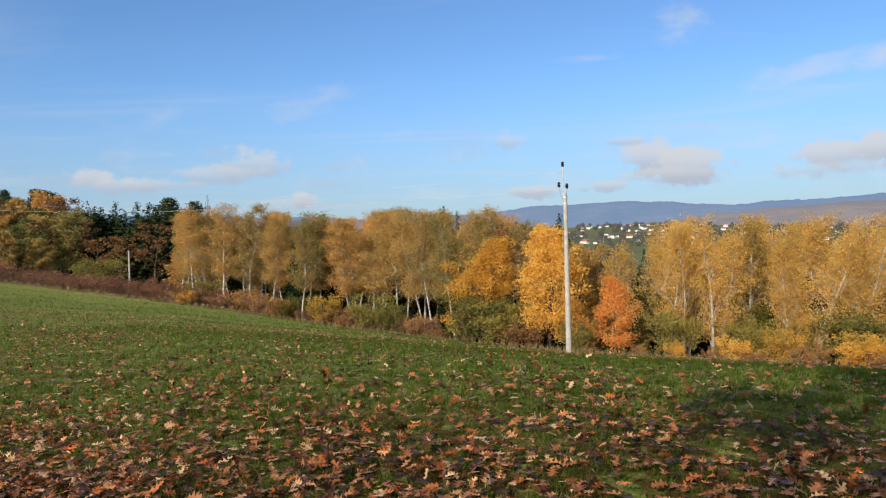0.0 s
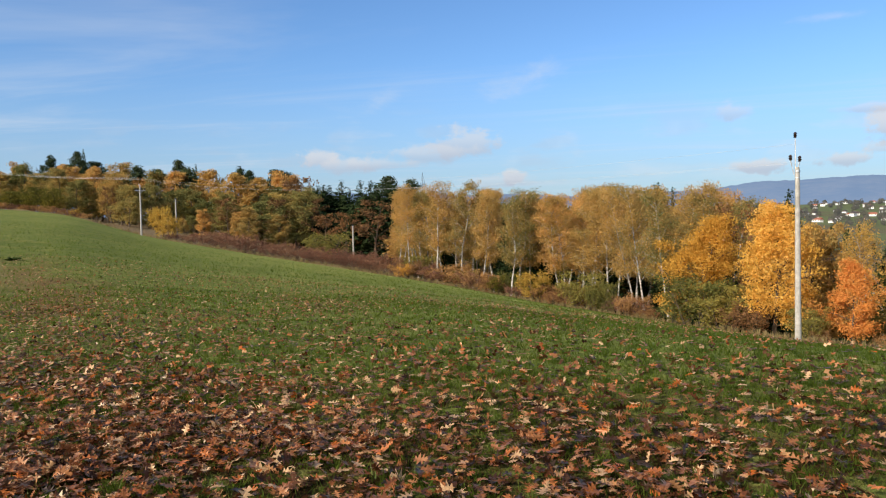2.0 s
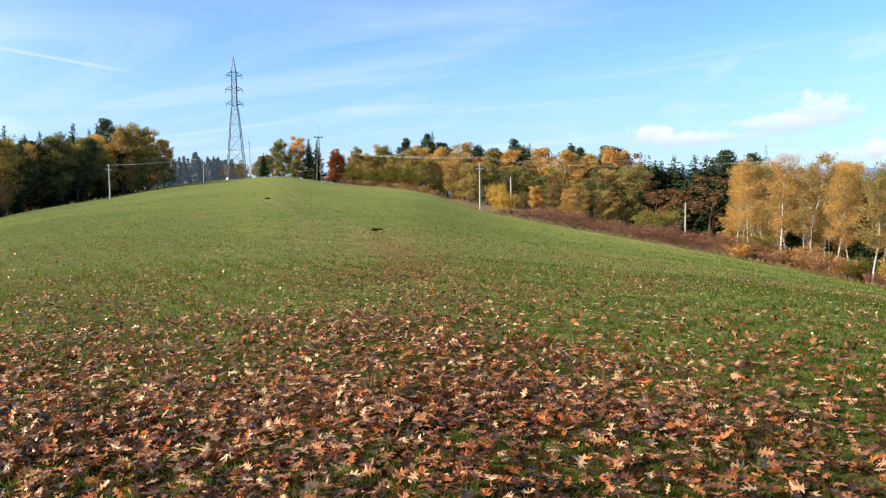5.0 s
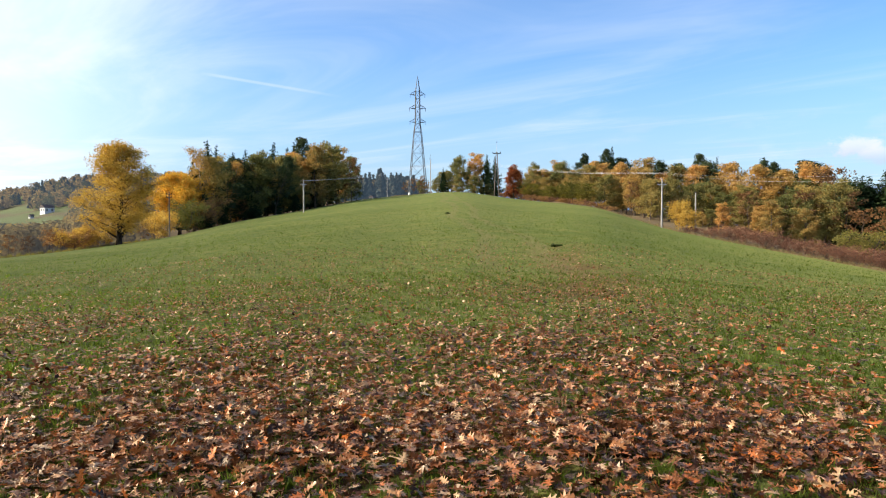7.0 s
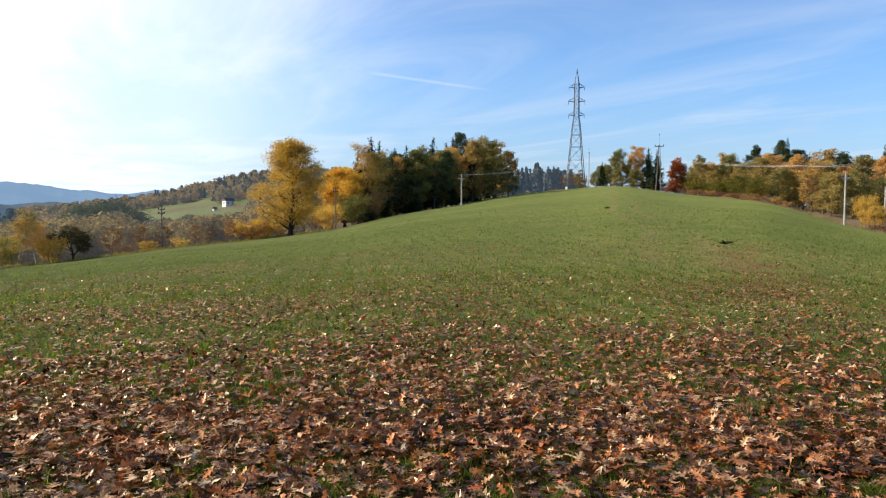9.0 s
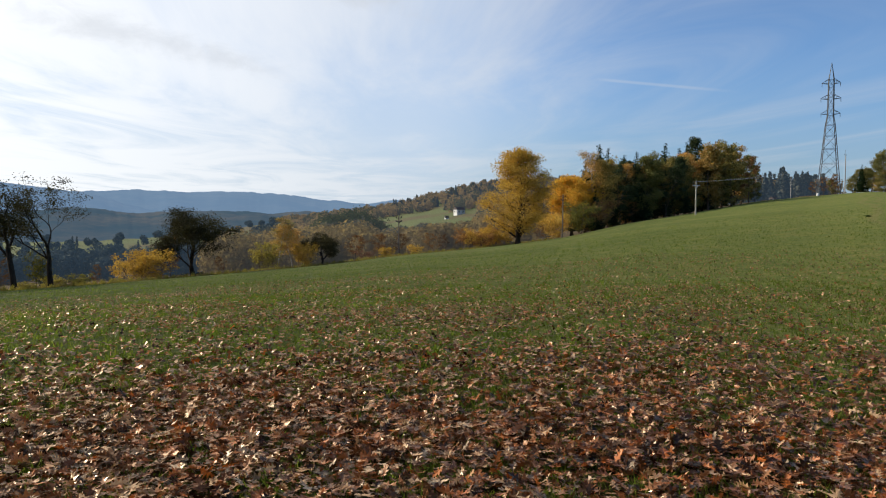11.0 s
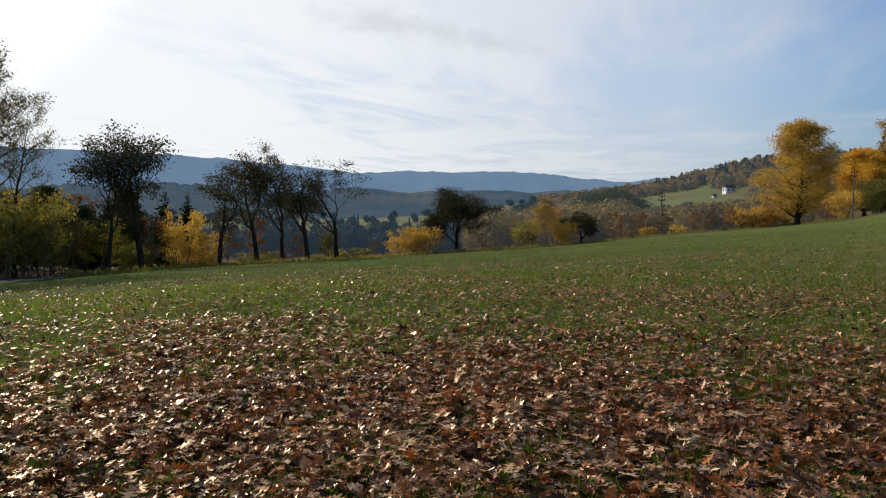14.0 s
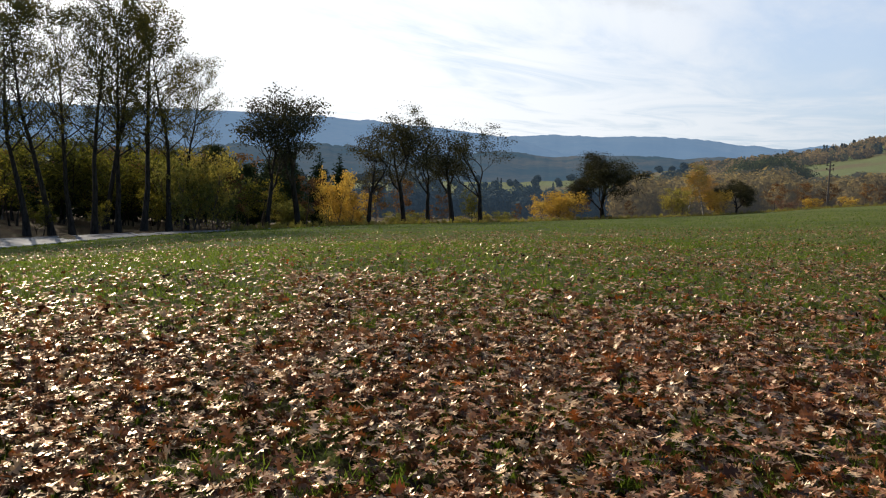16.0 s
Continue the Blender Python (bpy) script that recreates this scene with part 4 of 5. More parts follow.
scatter("orangebush", -14, -34, 5, (2, 5), (-8.0, -6.6), "bushes below the field", seed=46)
plant("orangebush", 18.8, edge(18.8) + 2.0, -3.0, 1.2, "bushes below the field")
scatter("brown", -14, -34, 8, (12, 20), (-4.5, -2.5), "bushes below the field", (1.3, 1.7), seed=37)
scatter("under", -14, -34, 4, (9, 14), (-5.5, -3.5), "bushes below the field", seed=38)
scatter("rustbush", -10, -34, 7, (1.5, 4), (-8.4, -7.2), "bushes below the field", seed=11)
scatter("oak", -13, -34, 4, (7, 11), (-5.8, -4.2), "bushes below the field", seed=33)
scatter("olive", -13, -33, 7, (3, 8), (-6.8, -4.8), "bushes below the field", seed=12)
for kind, az, ex, top, fat in (("goldbush", 8.9, 2.5, -3.75, 1.0), ("olive", 5.2, 3.0, -3.8, 1.25), ("olive", 3.9, 3.0, -4.6, 1.0), ("olive", -2.8, 2.0, -4.0, 1.3), ("olive", -4.4, 2.2, -4.6, 1.2), ("rustbush", -6.1, 2.2, -6.0, 1.2), ("olive", -9.9, 2.5, -6.2, 1.0), ("goldbush", -1.6, 3.0, -5.4, 1.0),
                               ("rustbush", 14.4, 2.0, -3.6, 1.3), ("rustbush", 12.6, 2.5, -3.7, 1.3), ("rustbush", 18.6, 2.5, -2.9, 1.3), ("rustbush", 7.4, 1.5, -5.3, 1.0), ("rustbush", 0.6, 1.5, -6.6, 1.0),
                               ("twigbush", 10.6, 2.0, -4.7, 1.2), ("twigbush", 1.5, 2.0, -5.6, 1.2), ("twigbush", 16.5, 3.0, -3.4, 1.4)):
    plant(kind, az, edge(az) + ex, top, fat, "bushes below the field")

_low = np.random.default_rng(61)
for i in range(26):
    az = 18.4 - 0.72 * i + _low.uniform(-0.25, 0.25)
    plant(("rustbush", "olive", "twigbush", "rustbush", "under")[i % 5], az, edge(az) + _low.uniform(1.5, 7.0), float(land(az)[1]) + _low.uniform(0.9, 2.0), _low.uniform(1.0, 1.4), "bushes below the field")
# dark spruces added low behind the birches, standing in for the wood's shaded depth
scatter("spruce", 18, -33, 26, (13, 22), (-4.2, -1.6), "spruces among the birches", (1.4, 1.8), seed=45)
# the thicket and the mixed wood along the upper edge
for i in range(34):
    az = 35.6 - 0.47 * i
    top = np.interp(az, [21, 24, 27, 29.5, 31.5, 34, 35.6], [-2.0, -1.6, -1.2, -0.75, -0.15, -0.1, -0.3])
    plant("twigbush", az, edge(az) + 2.5 + 2.0 * (i % 3), float(top) - 0.35 * (i % 2) - 0.1 * (i % 3), 1.5, "thorn thicket")
plant("olive", 24.6, edge(24) + 16, -0.5, 1.5)
plant("goldbush", 36.1, edge(36) + 6, 1.6, 0.75)
plant("goldbush", 35.5, edge(35) + 6, 0.9, 0.75)
plant("goldbush", 41.6, 158, 1.5, 1.0)
plant("brown", 39.5, 158, 3.0, 0.8)
plant("brown", 38.8, 158, 2.6, 0.8)
scatter("spruce", 25.3, 19.0, 13, (50, 70), (2.0, 3.4), "dark conifers", (1.5, 1.9), seed=14)
scatter("pine", 25.3, 19.2, 4, (50, 75), (2.4, 3.6), "dark conifers", (1.2, 1.5), seed=44)
scatter("brown", 28.5, 25.5, 3, (55, 62), (2.6, 3.9), "mixed wood", seed=15)
scatter("oak", 36.8, 25.5, 13, (44, 58), (1.5, 2.9), "mixed wood", (1.2, 1.5), seed=16)
scatter("ochre", 46, 27, 17, (56, 72), (3.0, 4.6), "mixed wood", (1.1, 1.4), seed=17)
scatter("oak", 47.8, 36.5, 12, (22, 40), (2.8, 4.5), "mixed wood", (1.1, 1.4), seed=18)
scatter("ochre", 47.5, 38, 9, (30, 50), (3.8, 5.0), "mixed wood", (1.1, 1.3), seed=20)
scatter("pine", 46, 26, 8, (60, 85), (3.3, 4.7), "mixed wood", (1.3, 1.7), seed=19)
scatter("brown", 47, 20, 16, (40, 48), (0.6, 2.2), "mixed wood", (1.2, 1.6), seed=30)
scatter("under", 48.8, 42.5, 13, (5, 12), (2.3, 3.0), "undergrowth of the mixed wood", (1.6, 2.2), seed=51)
scatter("under", 37, 27, 8, (52, 64), (0.6, 1.8), "undergrowth of the mixed wood", (1.8, 2.4), seed=52)
scatter("oak", 42, 27, 10, (34, 44), (0.9, 2.3), "undergrowth of the mixed wood", (1.2, 1.5), seed=53)
scatter("ochre", 35, 27.5, 5, (27, 36), (0.7, 1.7), "undergrowth of the mixed wood", (1.1, 1.4), seed=54)
for i in range(20):
    az = 48.9 - 0.42 * i
    plant("rustbush" if i % 3 else "twigbush", az, edge(az) + 2.0 + 1.5 * (i % 3), float(land(az)[1]) + 0.35 + 0.15 * (i % 2), 1.6, "undergrowth of the mixed wood")
plant("red", 48.1, 193, 4.3, 1.15)
plant("oak", 46.8, 205, 4.4, 0.9, "mixed wood")
for kind, az, d, top in (("pine", 41.9, 215, 5.3), ("spruce", 40.9, 220, 5.5), ("pine", 43.2, 210, 5.0), ("spruce", 33.6, 200, 4.6), ("pine", 34.2, 205, 4.8), ("pine", 29.0, 190, 4.1), ("brown", 27.4, 178, 3.95), ("brown", 26.9, 180, 3.6), ("pine", 30.8, 195, 4.4)):
    plant(kind, az, d, top, 0.9, "mixed wood")
for kind, az, d, top in (("oak", 51.9, 222, 5.0), ("ochre", 51.0, 226, 5.2), ("oak", 52.8, 228, 4.5), ("spruce", 50.1, 224, 5.1), ("spruce", 49.5, 230, 4.9), ("spruce", 53.4, 226, 4.1), ("oak", 53.9, 232, 3.4), ("brown", 55.6, 252, 3.3), ("brown", 54.9, 250, 3.5), ("brown", 56.3, 252, 3.0)):
    plant(kind, az, d, top, 1.0, "trees by the pylon")

# the wood on the west side
scatter("oak", 71.5, 60.4, 12, (5, 16), (3.6, 5.2), "west wood", (0.9, 1.1), seed=21)
scatter("birch", 71.8, 60.2, 7, (6, 12), (3.4, 5.4), "west wood", (1.1, 1.5), seed=40)
scatter("pine", 71.5, 61, 9, (5, 14), (3.6, 5.2), "west wood", (0.9, 1.2), seed=41)
scatter("oak", 55.0, 49.4, 7, (14, 24), (2.9, 3.9), "trees by the pylon", (1.2, 1.5), seed=34)
scatter("brown", 126, 103, 5, (9, 26), (-4.8, -3.5), "bushes below the lane", (1.3, 1.7), seed=35)
scatter("olive", 124, 104, 9, (8, 16), (-4.2, -3.2), "bushes below the lane", (1.2, 1.5), seed=36)
scatter("spruce", 72, 62, 11, (14, 28), (4.7, 6.1), "west wood", seed=22)
scatter("ochre", 70, 61, 7, (5, 20), (3.8, 5.8), "west wood", (1.0, 1.3), seed=23)
scatter("spruce", 71.5, 63, 7, (3, 8), (2.2, 4.4), "west wood", (1.1, 1.4), seed=39)
scatter("brown", 72, 67, 5, (4, 9), (0.8, 1.9), "west wood", (1.1, 1.4), seed=24)
for kind, az, d, top in (("spruce", 69.6, 188, 4.65), ("ochre", 63.0, 200, 5.7), ("oak", 61.4, 205, 5.85), ("pine", 63.6, 215, 6.1), ("brown", 60.3, 212, 4.8), ("oak", 59.9, 218, 3.6)):
    plant(kind, az, d, top, 1.0, "west wood")
plant("bigold", 76.6, 138, 5.45, 1.25)
plant("yellow", 72.6, 168, 3.5, 1.4)
plant("rustbush", 71.4, 168, 2.0, 1.0, "west wood")
plant("goldbush", 77.9, 140, -0.3, 1.6)
plant("rustbush", 79.6, 138, -0.4, 1.6)
plant("goldbush", 74.0, 158, 0.8, 1.2)
plant("olive", 72.0, 160, 1.6, 1.0)
plant("brown", 75.0, 150, -0.1, 1.2)

# the brush and old fruit trees along the lower west side
for kind, az, ex, top, fat in (("ochre", 78.6, 8, -0.1, 1.0), ("goldbush", 79.8, 7, -0.35, 1.0), ("brown", 80.9, 9, -0.45, 1.1), ("brown", 82.2, 10, -0.9, 1.3), ("brown", 83.3, 8, -0.8, 1.4), ("goldbush", 84.3, 4, -1.7, 1.3),
                               ("brown", 85.5, 12, -0.9, 1.6), ("brown", 87.1, 14, -0.9, 1.6), ("brown", 88.8, 14, -1.0, 1.6), ("goldbush", 86.5, 5, -1.9, 1.4), ("twigbush", 88.0, 4, -2.1, 1.6),
                               ("apple", 91.3, 4, -0.9, 1.25), ("birch", 93.4, 7, 0.2, 1.7), ("birch", 94.6, 8, -0.3, 1.5), ("birch", 92.8, 8, -0.6, 1.5), ("goldbush", 92.6, 5, -1.6, 1.0), ("olive", 95.3, 6, -1.6, 1.0),
                               ("apple", 100.4, 5, 0.75, 1.3), ("brown", 102.0, 7, -1.2, 1.0), ("brown", 98.6, 5, -2.6, 1.2), ("goldbush", 103.3, 5, -2.1, 1.35), ("goldbush", 104.5, 6, -2.5, 1.3), ("brown", 106.8, 5, -3.1, 1.0)):
    plant(kind, az, edge(az) + ex, top, fat, "brush below the meadow")

# the dark trees against the light, their backlit darkness put into the bark colour
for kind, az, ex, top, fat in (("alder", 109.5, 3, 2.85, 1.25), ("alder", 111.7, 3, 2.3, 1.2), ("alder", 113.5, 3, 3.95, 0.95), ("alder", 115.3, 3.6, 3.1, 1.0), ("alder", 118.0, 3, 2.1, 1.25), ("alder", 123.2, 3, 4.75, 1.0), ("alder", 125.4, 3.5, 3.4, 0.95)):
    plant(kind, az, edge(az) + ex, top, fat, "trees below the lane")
for kind, az, ex, top, fat in (("goldbush", 120.6, 6, -1.0, 0.6), ("goldbush", 119.4, 6, -2.5, 1.0), ("brown", 117.4, 6, -2.2, 1.3), ("brown", 112.4, 6, -2.6, 1.2), ("brown", 122.6, 7, -1.5, 1.2), ("under", 110.2, 6, -2.2, 0.9), ("olive", 123.9, 5, -3.3, 1.0), ("brown", 115.5, 9, -1.5, 1.2)):
    plant(kind, az, edge(az) + ex, top, fat, "bushes below the lane")
# spruces added as a dark screen for the shaded depth under the tall trees
scatter("spruce", 146, 125, 10, (22, 40), (-0.6, 1.6), "dark spruces below the lane", (1.2, 1.5), seed=25)
scatter("brown", 148, 126, 10, (18, 24), (-1.2, 0.8), "bushes below the lane", (1.2, 1.5), seed=26)
scatter("pine", 130, 122.5, 5, (12, 22), (-0.8, 1.2), "dark spruces below the lane", (1.2, 1.5), seed=31)
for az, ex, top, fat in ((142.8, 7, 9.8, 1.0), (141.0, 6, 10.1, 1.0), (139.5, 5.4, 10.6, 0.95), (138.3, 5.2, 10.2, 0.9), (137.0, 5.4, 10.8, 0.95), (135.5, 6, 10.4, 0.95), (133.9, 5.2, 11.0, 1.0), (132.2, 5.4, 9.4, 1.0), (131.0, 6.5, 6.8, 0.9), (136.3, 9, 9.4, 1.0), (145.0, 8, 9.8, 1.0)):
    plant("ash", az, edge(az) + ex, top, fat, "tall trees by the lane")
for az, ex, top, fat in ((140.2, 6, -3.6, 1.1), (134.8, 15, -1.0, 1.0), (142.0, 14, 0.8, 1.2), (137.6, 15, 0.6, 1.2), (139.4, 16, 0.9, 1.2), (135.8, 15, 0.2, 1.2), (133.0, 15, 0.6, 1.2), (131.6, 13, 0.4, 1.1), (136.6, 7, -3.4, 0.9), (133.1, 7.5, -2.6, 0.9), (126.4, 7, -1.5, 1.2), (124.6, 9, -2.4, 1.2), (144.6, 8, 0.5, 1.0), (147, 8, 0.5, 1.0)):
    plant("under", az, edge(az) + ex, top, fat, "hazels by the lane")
for az, top, fat in ((131.2, -0.2, 0.75), (129.7, 0.3, 0.7), (128.9, -1.8, 0.9)):
    plant("olive", az, edge(az) + 6, top, fat, "hazels by the lane")
plant("brown", 128.0, edge(128) + 6, -1.4, 1.1, "bushes below the lane")
# second added row: dark crowns in place of shade between the stems
scatter("spruce", 146, 119.5, 17, (19, 30), (-1.0, 1.2), "dark spruces below the lane", (1.2, 1.6), seed=42)
scatter("alder", 146, 130, 6, (17, 23), (-1.0, 1.6), "bushes below the lane", (0.9, 1.1), seed=43)


# ---- far woods ----
def far_wood(name, label, mat, places, seed, size, cone=False):
    """Woods too far off to count: many small crowns of leaf faces in one mesh."""
    rng = np.random.default_rng(seed)
    vs, fs, k = [], [], 0
    for az, r, h in places:
        p = spot(az, r)
        n = 520 if r < 450 else 200 if r < 800 else 110
        u = rng.normal(size=(n, 3))
        u /= np.linalg.norm(u, axis=1, keepdims=True)
        if cone:
            q = rng.uniform(0, 1, n) ** 1.3
            c = np.stack([u[:, 0] * (1 - q) * h * 0.24, u[:, 1] * (1 - q) * h * 0.24, q * h], 1)
        else:
            q = rng.uniform(0.75, 1.05, (n, 1)) * (1 + 0.18 * np.sin(u[:, :1] * 5 + az * 9) * np.cos(u[:, 1:2] * 4 + r))
            c = u * q * [h * 0.45, h * 0.45, h * 0.46] + [0, 0, h * 0.46]
        out = u + rng.normal(0, 0.35, (n, 3))
        a = np.cross(out, rng.normal(size=(n, 3)))
        a /= np.linalg.norm(a, axis=1, keepdims=True)
        w = np.cross(out, a)
        w /= np.linalg.norm(w, axis=1, keepdims=True)
        s = size * (0.19 if r < 450 else 0.25) * (1 + r / 700) * rng.uniform(0.6, 1.4, (n, 1))
        c = c + np.array(p)
        v = np.stack([c - s * a - s * 0.8 * w, c + s * a - s * 0.6 * w, c + s * w], 1).reshape(-1, 3)
        f = np.arange(3 * n).reshape(n, 3)
        vs.append(v)
        fs.append(f + k)
        k += len(v)
    ob = mesh_object(name, np.concatenate(vs), np.concatenate(fs), mat)
    return tagged(ob, label, "woods", kind="stuff")


def strew(seed, count, a0, a1, r0, r1, h0, h1):
    rng = np.random.default_rng(seed)
    out = [(rng.uniform(a0, a1), math.exp(rng.uniform(math.log(r0), math.log(r1))), rng.uniform(h0, h1)) for _ in range(count)]
    # only low brush below the white house, and its hillside meadow stays open
    out = [(a, r, h * 0.7 if 78.5 < a < 88.0 and r < 390 else h) for a, r, h in out]
    return [q for q in out if not (82.0 < q[0] < 88.4 and 540 < q[1] < 980) and not (79.4 < q[0] < 82.4 and 380 < q[1] < 800) and not (80.0 < q[0] < 87.0 and 340 < q[1] < 540)]


def slope(seed, count, a0, a1, r0, r1, h0, h1):
    """Places on the far hillside, leaving its meadows open."""
    out = []
    for az, r, h in strew(seed, count, a0, a1, r0, r1, h0, h1):
        if noise.noise((az * 0.5, r * 0.006, 1.0)) > -0.6:
            out.append((az, r, h))
    return out


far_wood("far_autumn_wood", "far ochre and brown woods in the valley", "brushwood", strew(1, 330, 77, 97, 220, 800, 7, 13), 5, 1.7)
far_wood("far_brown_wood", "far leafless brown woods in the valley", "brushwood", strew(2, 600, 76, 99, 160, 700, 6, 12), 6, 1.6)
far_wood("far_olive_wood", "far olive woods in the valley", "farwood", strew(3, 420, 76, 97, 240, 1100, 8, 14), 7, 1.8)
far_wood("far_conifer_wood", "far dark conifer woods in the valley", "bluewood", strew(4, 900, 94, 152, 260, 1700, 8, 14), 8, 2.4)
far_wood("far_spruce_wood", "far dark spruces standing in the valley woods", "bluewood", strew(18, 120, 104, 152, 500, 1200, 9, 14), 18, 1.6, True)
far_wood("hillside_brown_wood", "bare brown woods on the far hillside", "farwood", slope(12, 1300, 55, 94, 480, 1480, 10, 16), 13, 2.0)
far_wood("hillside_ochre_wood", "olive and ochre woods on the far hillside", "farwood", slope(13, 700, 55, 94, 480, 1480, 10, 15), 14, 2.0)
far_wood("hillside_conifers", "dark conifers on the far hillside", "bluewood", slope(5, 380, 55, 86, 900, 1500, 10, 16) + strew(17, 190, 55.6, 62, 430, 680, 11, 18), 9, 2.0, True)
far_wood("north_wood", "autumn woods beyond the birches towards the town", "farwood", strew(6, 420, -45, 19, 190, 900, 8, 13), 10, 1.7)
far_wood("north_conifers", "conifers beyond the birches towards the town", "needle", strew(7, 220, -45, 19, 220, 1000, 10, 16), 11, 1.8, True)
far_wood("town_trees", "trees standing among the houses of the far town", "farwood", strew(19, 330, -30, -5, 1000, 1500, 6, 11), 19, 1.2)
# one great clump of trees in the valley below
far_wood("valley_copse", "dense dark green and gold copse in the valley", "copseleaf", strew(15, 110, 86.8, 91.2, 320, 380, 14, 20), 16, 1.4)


# ---- poles, lines and pylons ----
def insulator(parent, at, h=0.34):
    part("insulator", lathe([(0.05, 0), (0.09, h * 0.12), (0.05, h * 0.25), (0.1, h * 0.4), (0.05, h * 0.55), (0.09, h * 0.7), (0.04, h)], 8, at), "porcelain", parent, "dark porcelain insulator")


def line_pole(az, d, h, kind, face=0.0, mat="concrete", lean=(0, 0)):
    """A pole for a power line: shaft, arms and insulators."""
    p = spot(az, d)
    label = {"tall": "tall grey concrete power pole with a V-shaped head", "cross": "concrete power pole with a short crossarm", "plain": "slim grey pole at the edge of the thicket"}[kind]
    root = tagged(new("power_pole"), label, "pole")
    root.matrix_world = pose(p.x, p.y, p.z, lean[0], lean[1], face)
    part("shaft", lathe([(0.155, -0.3), (0.15, 0.0), (0.128, h * 0.45), (0.10, h * 0.94), (0.092, h * 0.95), (0.085, h * 0.955)], 14), mat, root, smooth=False)
    top = h * 0.955
    if kind == "tall":
        spike = part("spike", tube((-0.09, 0, top - 0.6), (-0.09, 0, top + 1.42), 0.03, 0.022), "galv", root, "slim steel spike")
        part("collar", lathe([(0.125, 0), (0.125, 0.09)], 12, (0, 0, top - 0.25)), "galv", root)
        part("collar", lathe([(0.12, 0), (0.12, 0.07)], 12, (0, 0, top - 0.55)), "galv", root)
        for s in (-1, 1):
            arm = part("arm", tube((s * 0.06 - 0.09, 0, top - 0.35), (s * 0.2 - 0.1, 0, top + (0.35 if s < 0 else 0.27)), 0.03, 0.025), "galv", root, "steel arm")
            insulator(arm, (s * 0.2 - 0.1, 0, top + (0.33 if s < 0 else 0.25)), 0.27)
        insulator(spike, (-0.09, 0, top + 1.4), 0.26)
    elif kind == "cross":
        old = mat == "timber"
        metal, wide = ("steel", 0.5) if old else ("galv", 0.75)
        for drop in ((0.5, 1.1) if old else (0.9,)):
            arm = part("crossarm", box(-wide, -0.05, top - drop - 0.05, wide, 0.05, top - drop + 0.05, 0.01), metal, root, "steel crossarm")
            for x in ((-wide + 0.06, wide - 0.06) if old else (-wide + 0.07, -wide * 0.4, wide * 0.4, wide - 0.07)):
                insulator(arm, (x, 0, top - drop + 0.05), 0.24 if old else 0.3)
        for x in (-wide * 0.6, wide * 0.6):
            part("brace", tube((x, 0, top - 0.9), (0, 0, top - 1.5), 0.025, 0.025), metal, root)
    else:
        part("cap", lathe([(0.16, 0), (0.16, 0.12), (0.05, 0.2)], 10, (0, 0, top)), "steel", root, "dark cap")
        part("bracket", box(-0.45, -0.04, top - 0.35, 0.45, 0.04, top - 0.27, 0.01), "steel", root)
    return root


def tall_for(az, d, top):
    return EYE + d * math.tan(radians(top)) - float(height(az, d))


H1 = tall_for(-9.36, 40, 5.81)
line_pole(-9.36, 40, (H1 - 1.75) / 0.955, "tall", -9)
line_pole(37.38, 125, tall_for(37.38, 125, 3.3), "cross", 50)
line_pole(35.05, 130, tall_for(35.05, 130, 2.2), "plain", 40)
line_pole(22.45, 125, tall_for(22.45, 125, 0.05), "plain", 20)
line_pole(63.85, 150, tall_for(63.85, 150, 3.25), "cross", 100)
line_pole(73.28, 150, tall_for(73.28, 150, 2.3), "cross", 80, "timber")
line_pole(54.35, 236, tall_for(54.35, 236, 4.75), "tall", 55)
line_pole(57.6, 330, 9.5, "cross", 55)
line_pole(85.58, 124, tall_for(85.58, 124, 0.65), "cross", 80, "timber")


def a_mast(az, d, h):
    """Two leaning legs with rungs, a crossarm and a spike."""
    p = spot(az, d)
    root = tagged(new("power_mast"), "tall two-legged grey timber power mast with a spike", "pole")
    root.matrix_world = pose(p.x, p.y, p.z, 0, 0, az)
    for s in (-1, 1):
        part("leg", tube((s * 0.62, 0, -0.3), (s * 0.12, 0, h * 0.82), 0.13, 0.09, 8), "timber", root)
    for k in (0.2, 0.4, 0.6):
        w = 0.62 - 0.5 * k / 0.82
        part("rung", box(-w, -0.05, h * k - 0.06, w, 0.05, h * k + 0.06), "steel", root)
    arm = part("crossarm", box(-1.05, -0.06, h * 0.79, 1.05, 0.06, h * 0.80 + 0.05, 0.01), "steel", root)
    for x in (-0.95, 0.95):
        insulator(arm, (x, 0, h * 0.80 + 0.05), 0.35)
    spike = part("spike", tube((0, 0, h * 0.8), (0, 0, h), 0.05, 0.02), "galv", root)
    insulator(spike, (0, 0, h - 0.1), 0.3)
    return root


a_mast(49.39, 192, tall_for(49.39, 192, 5.95))


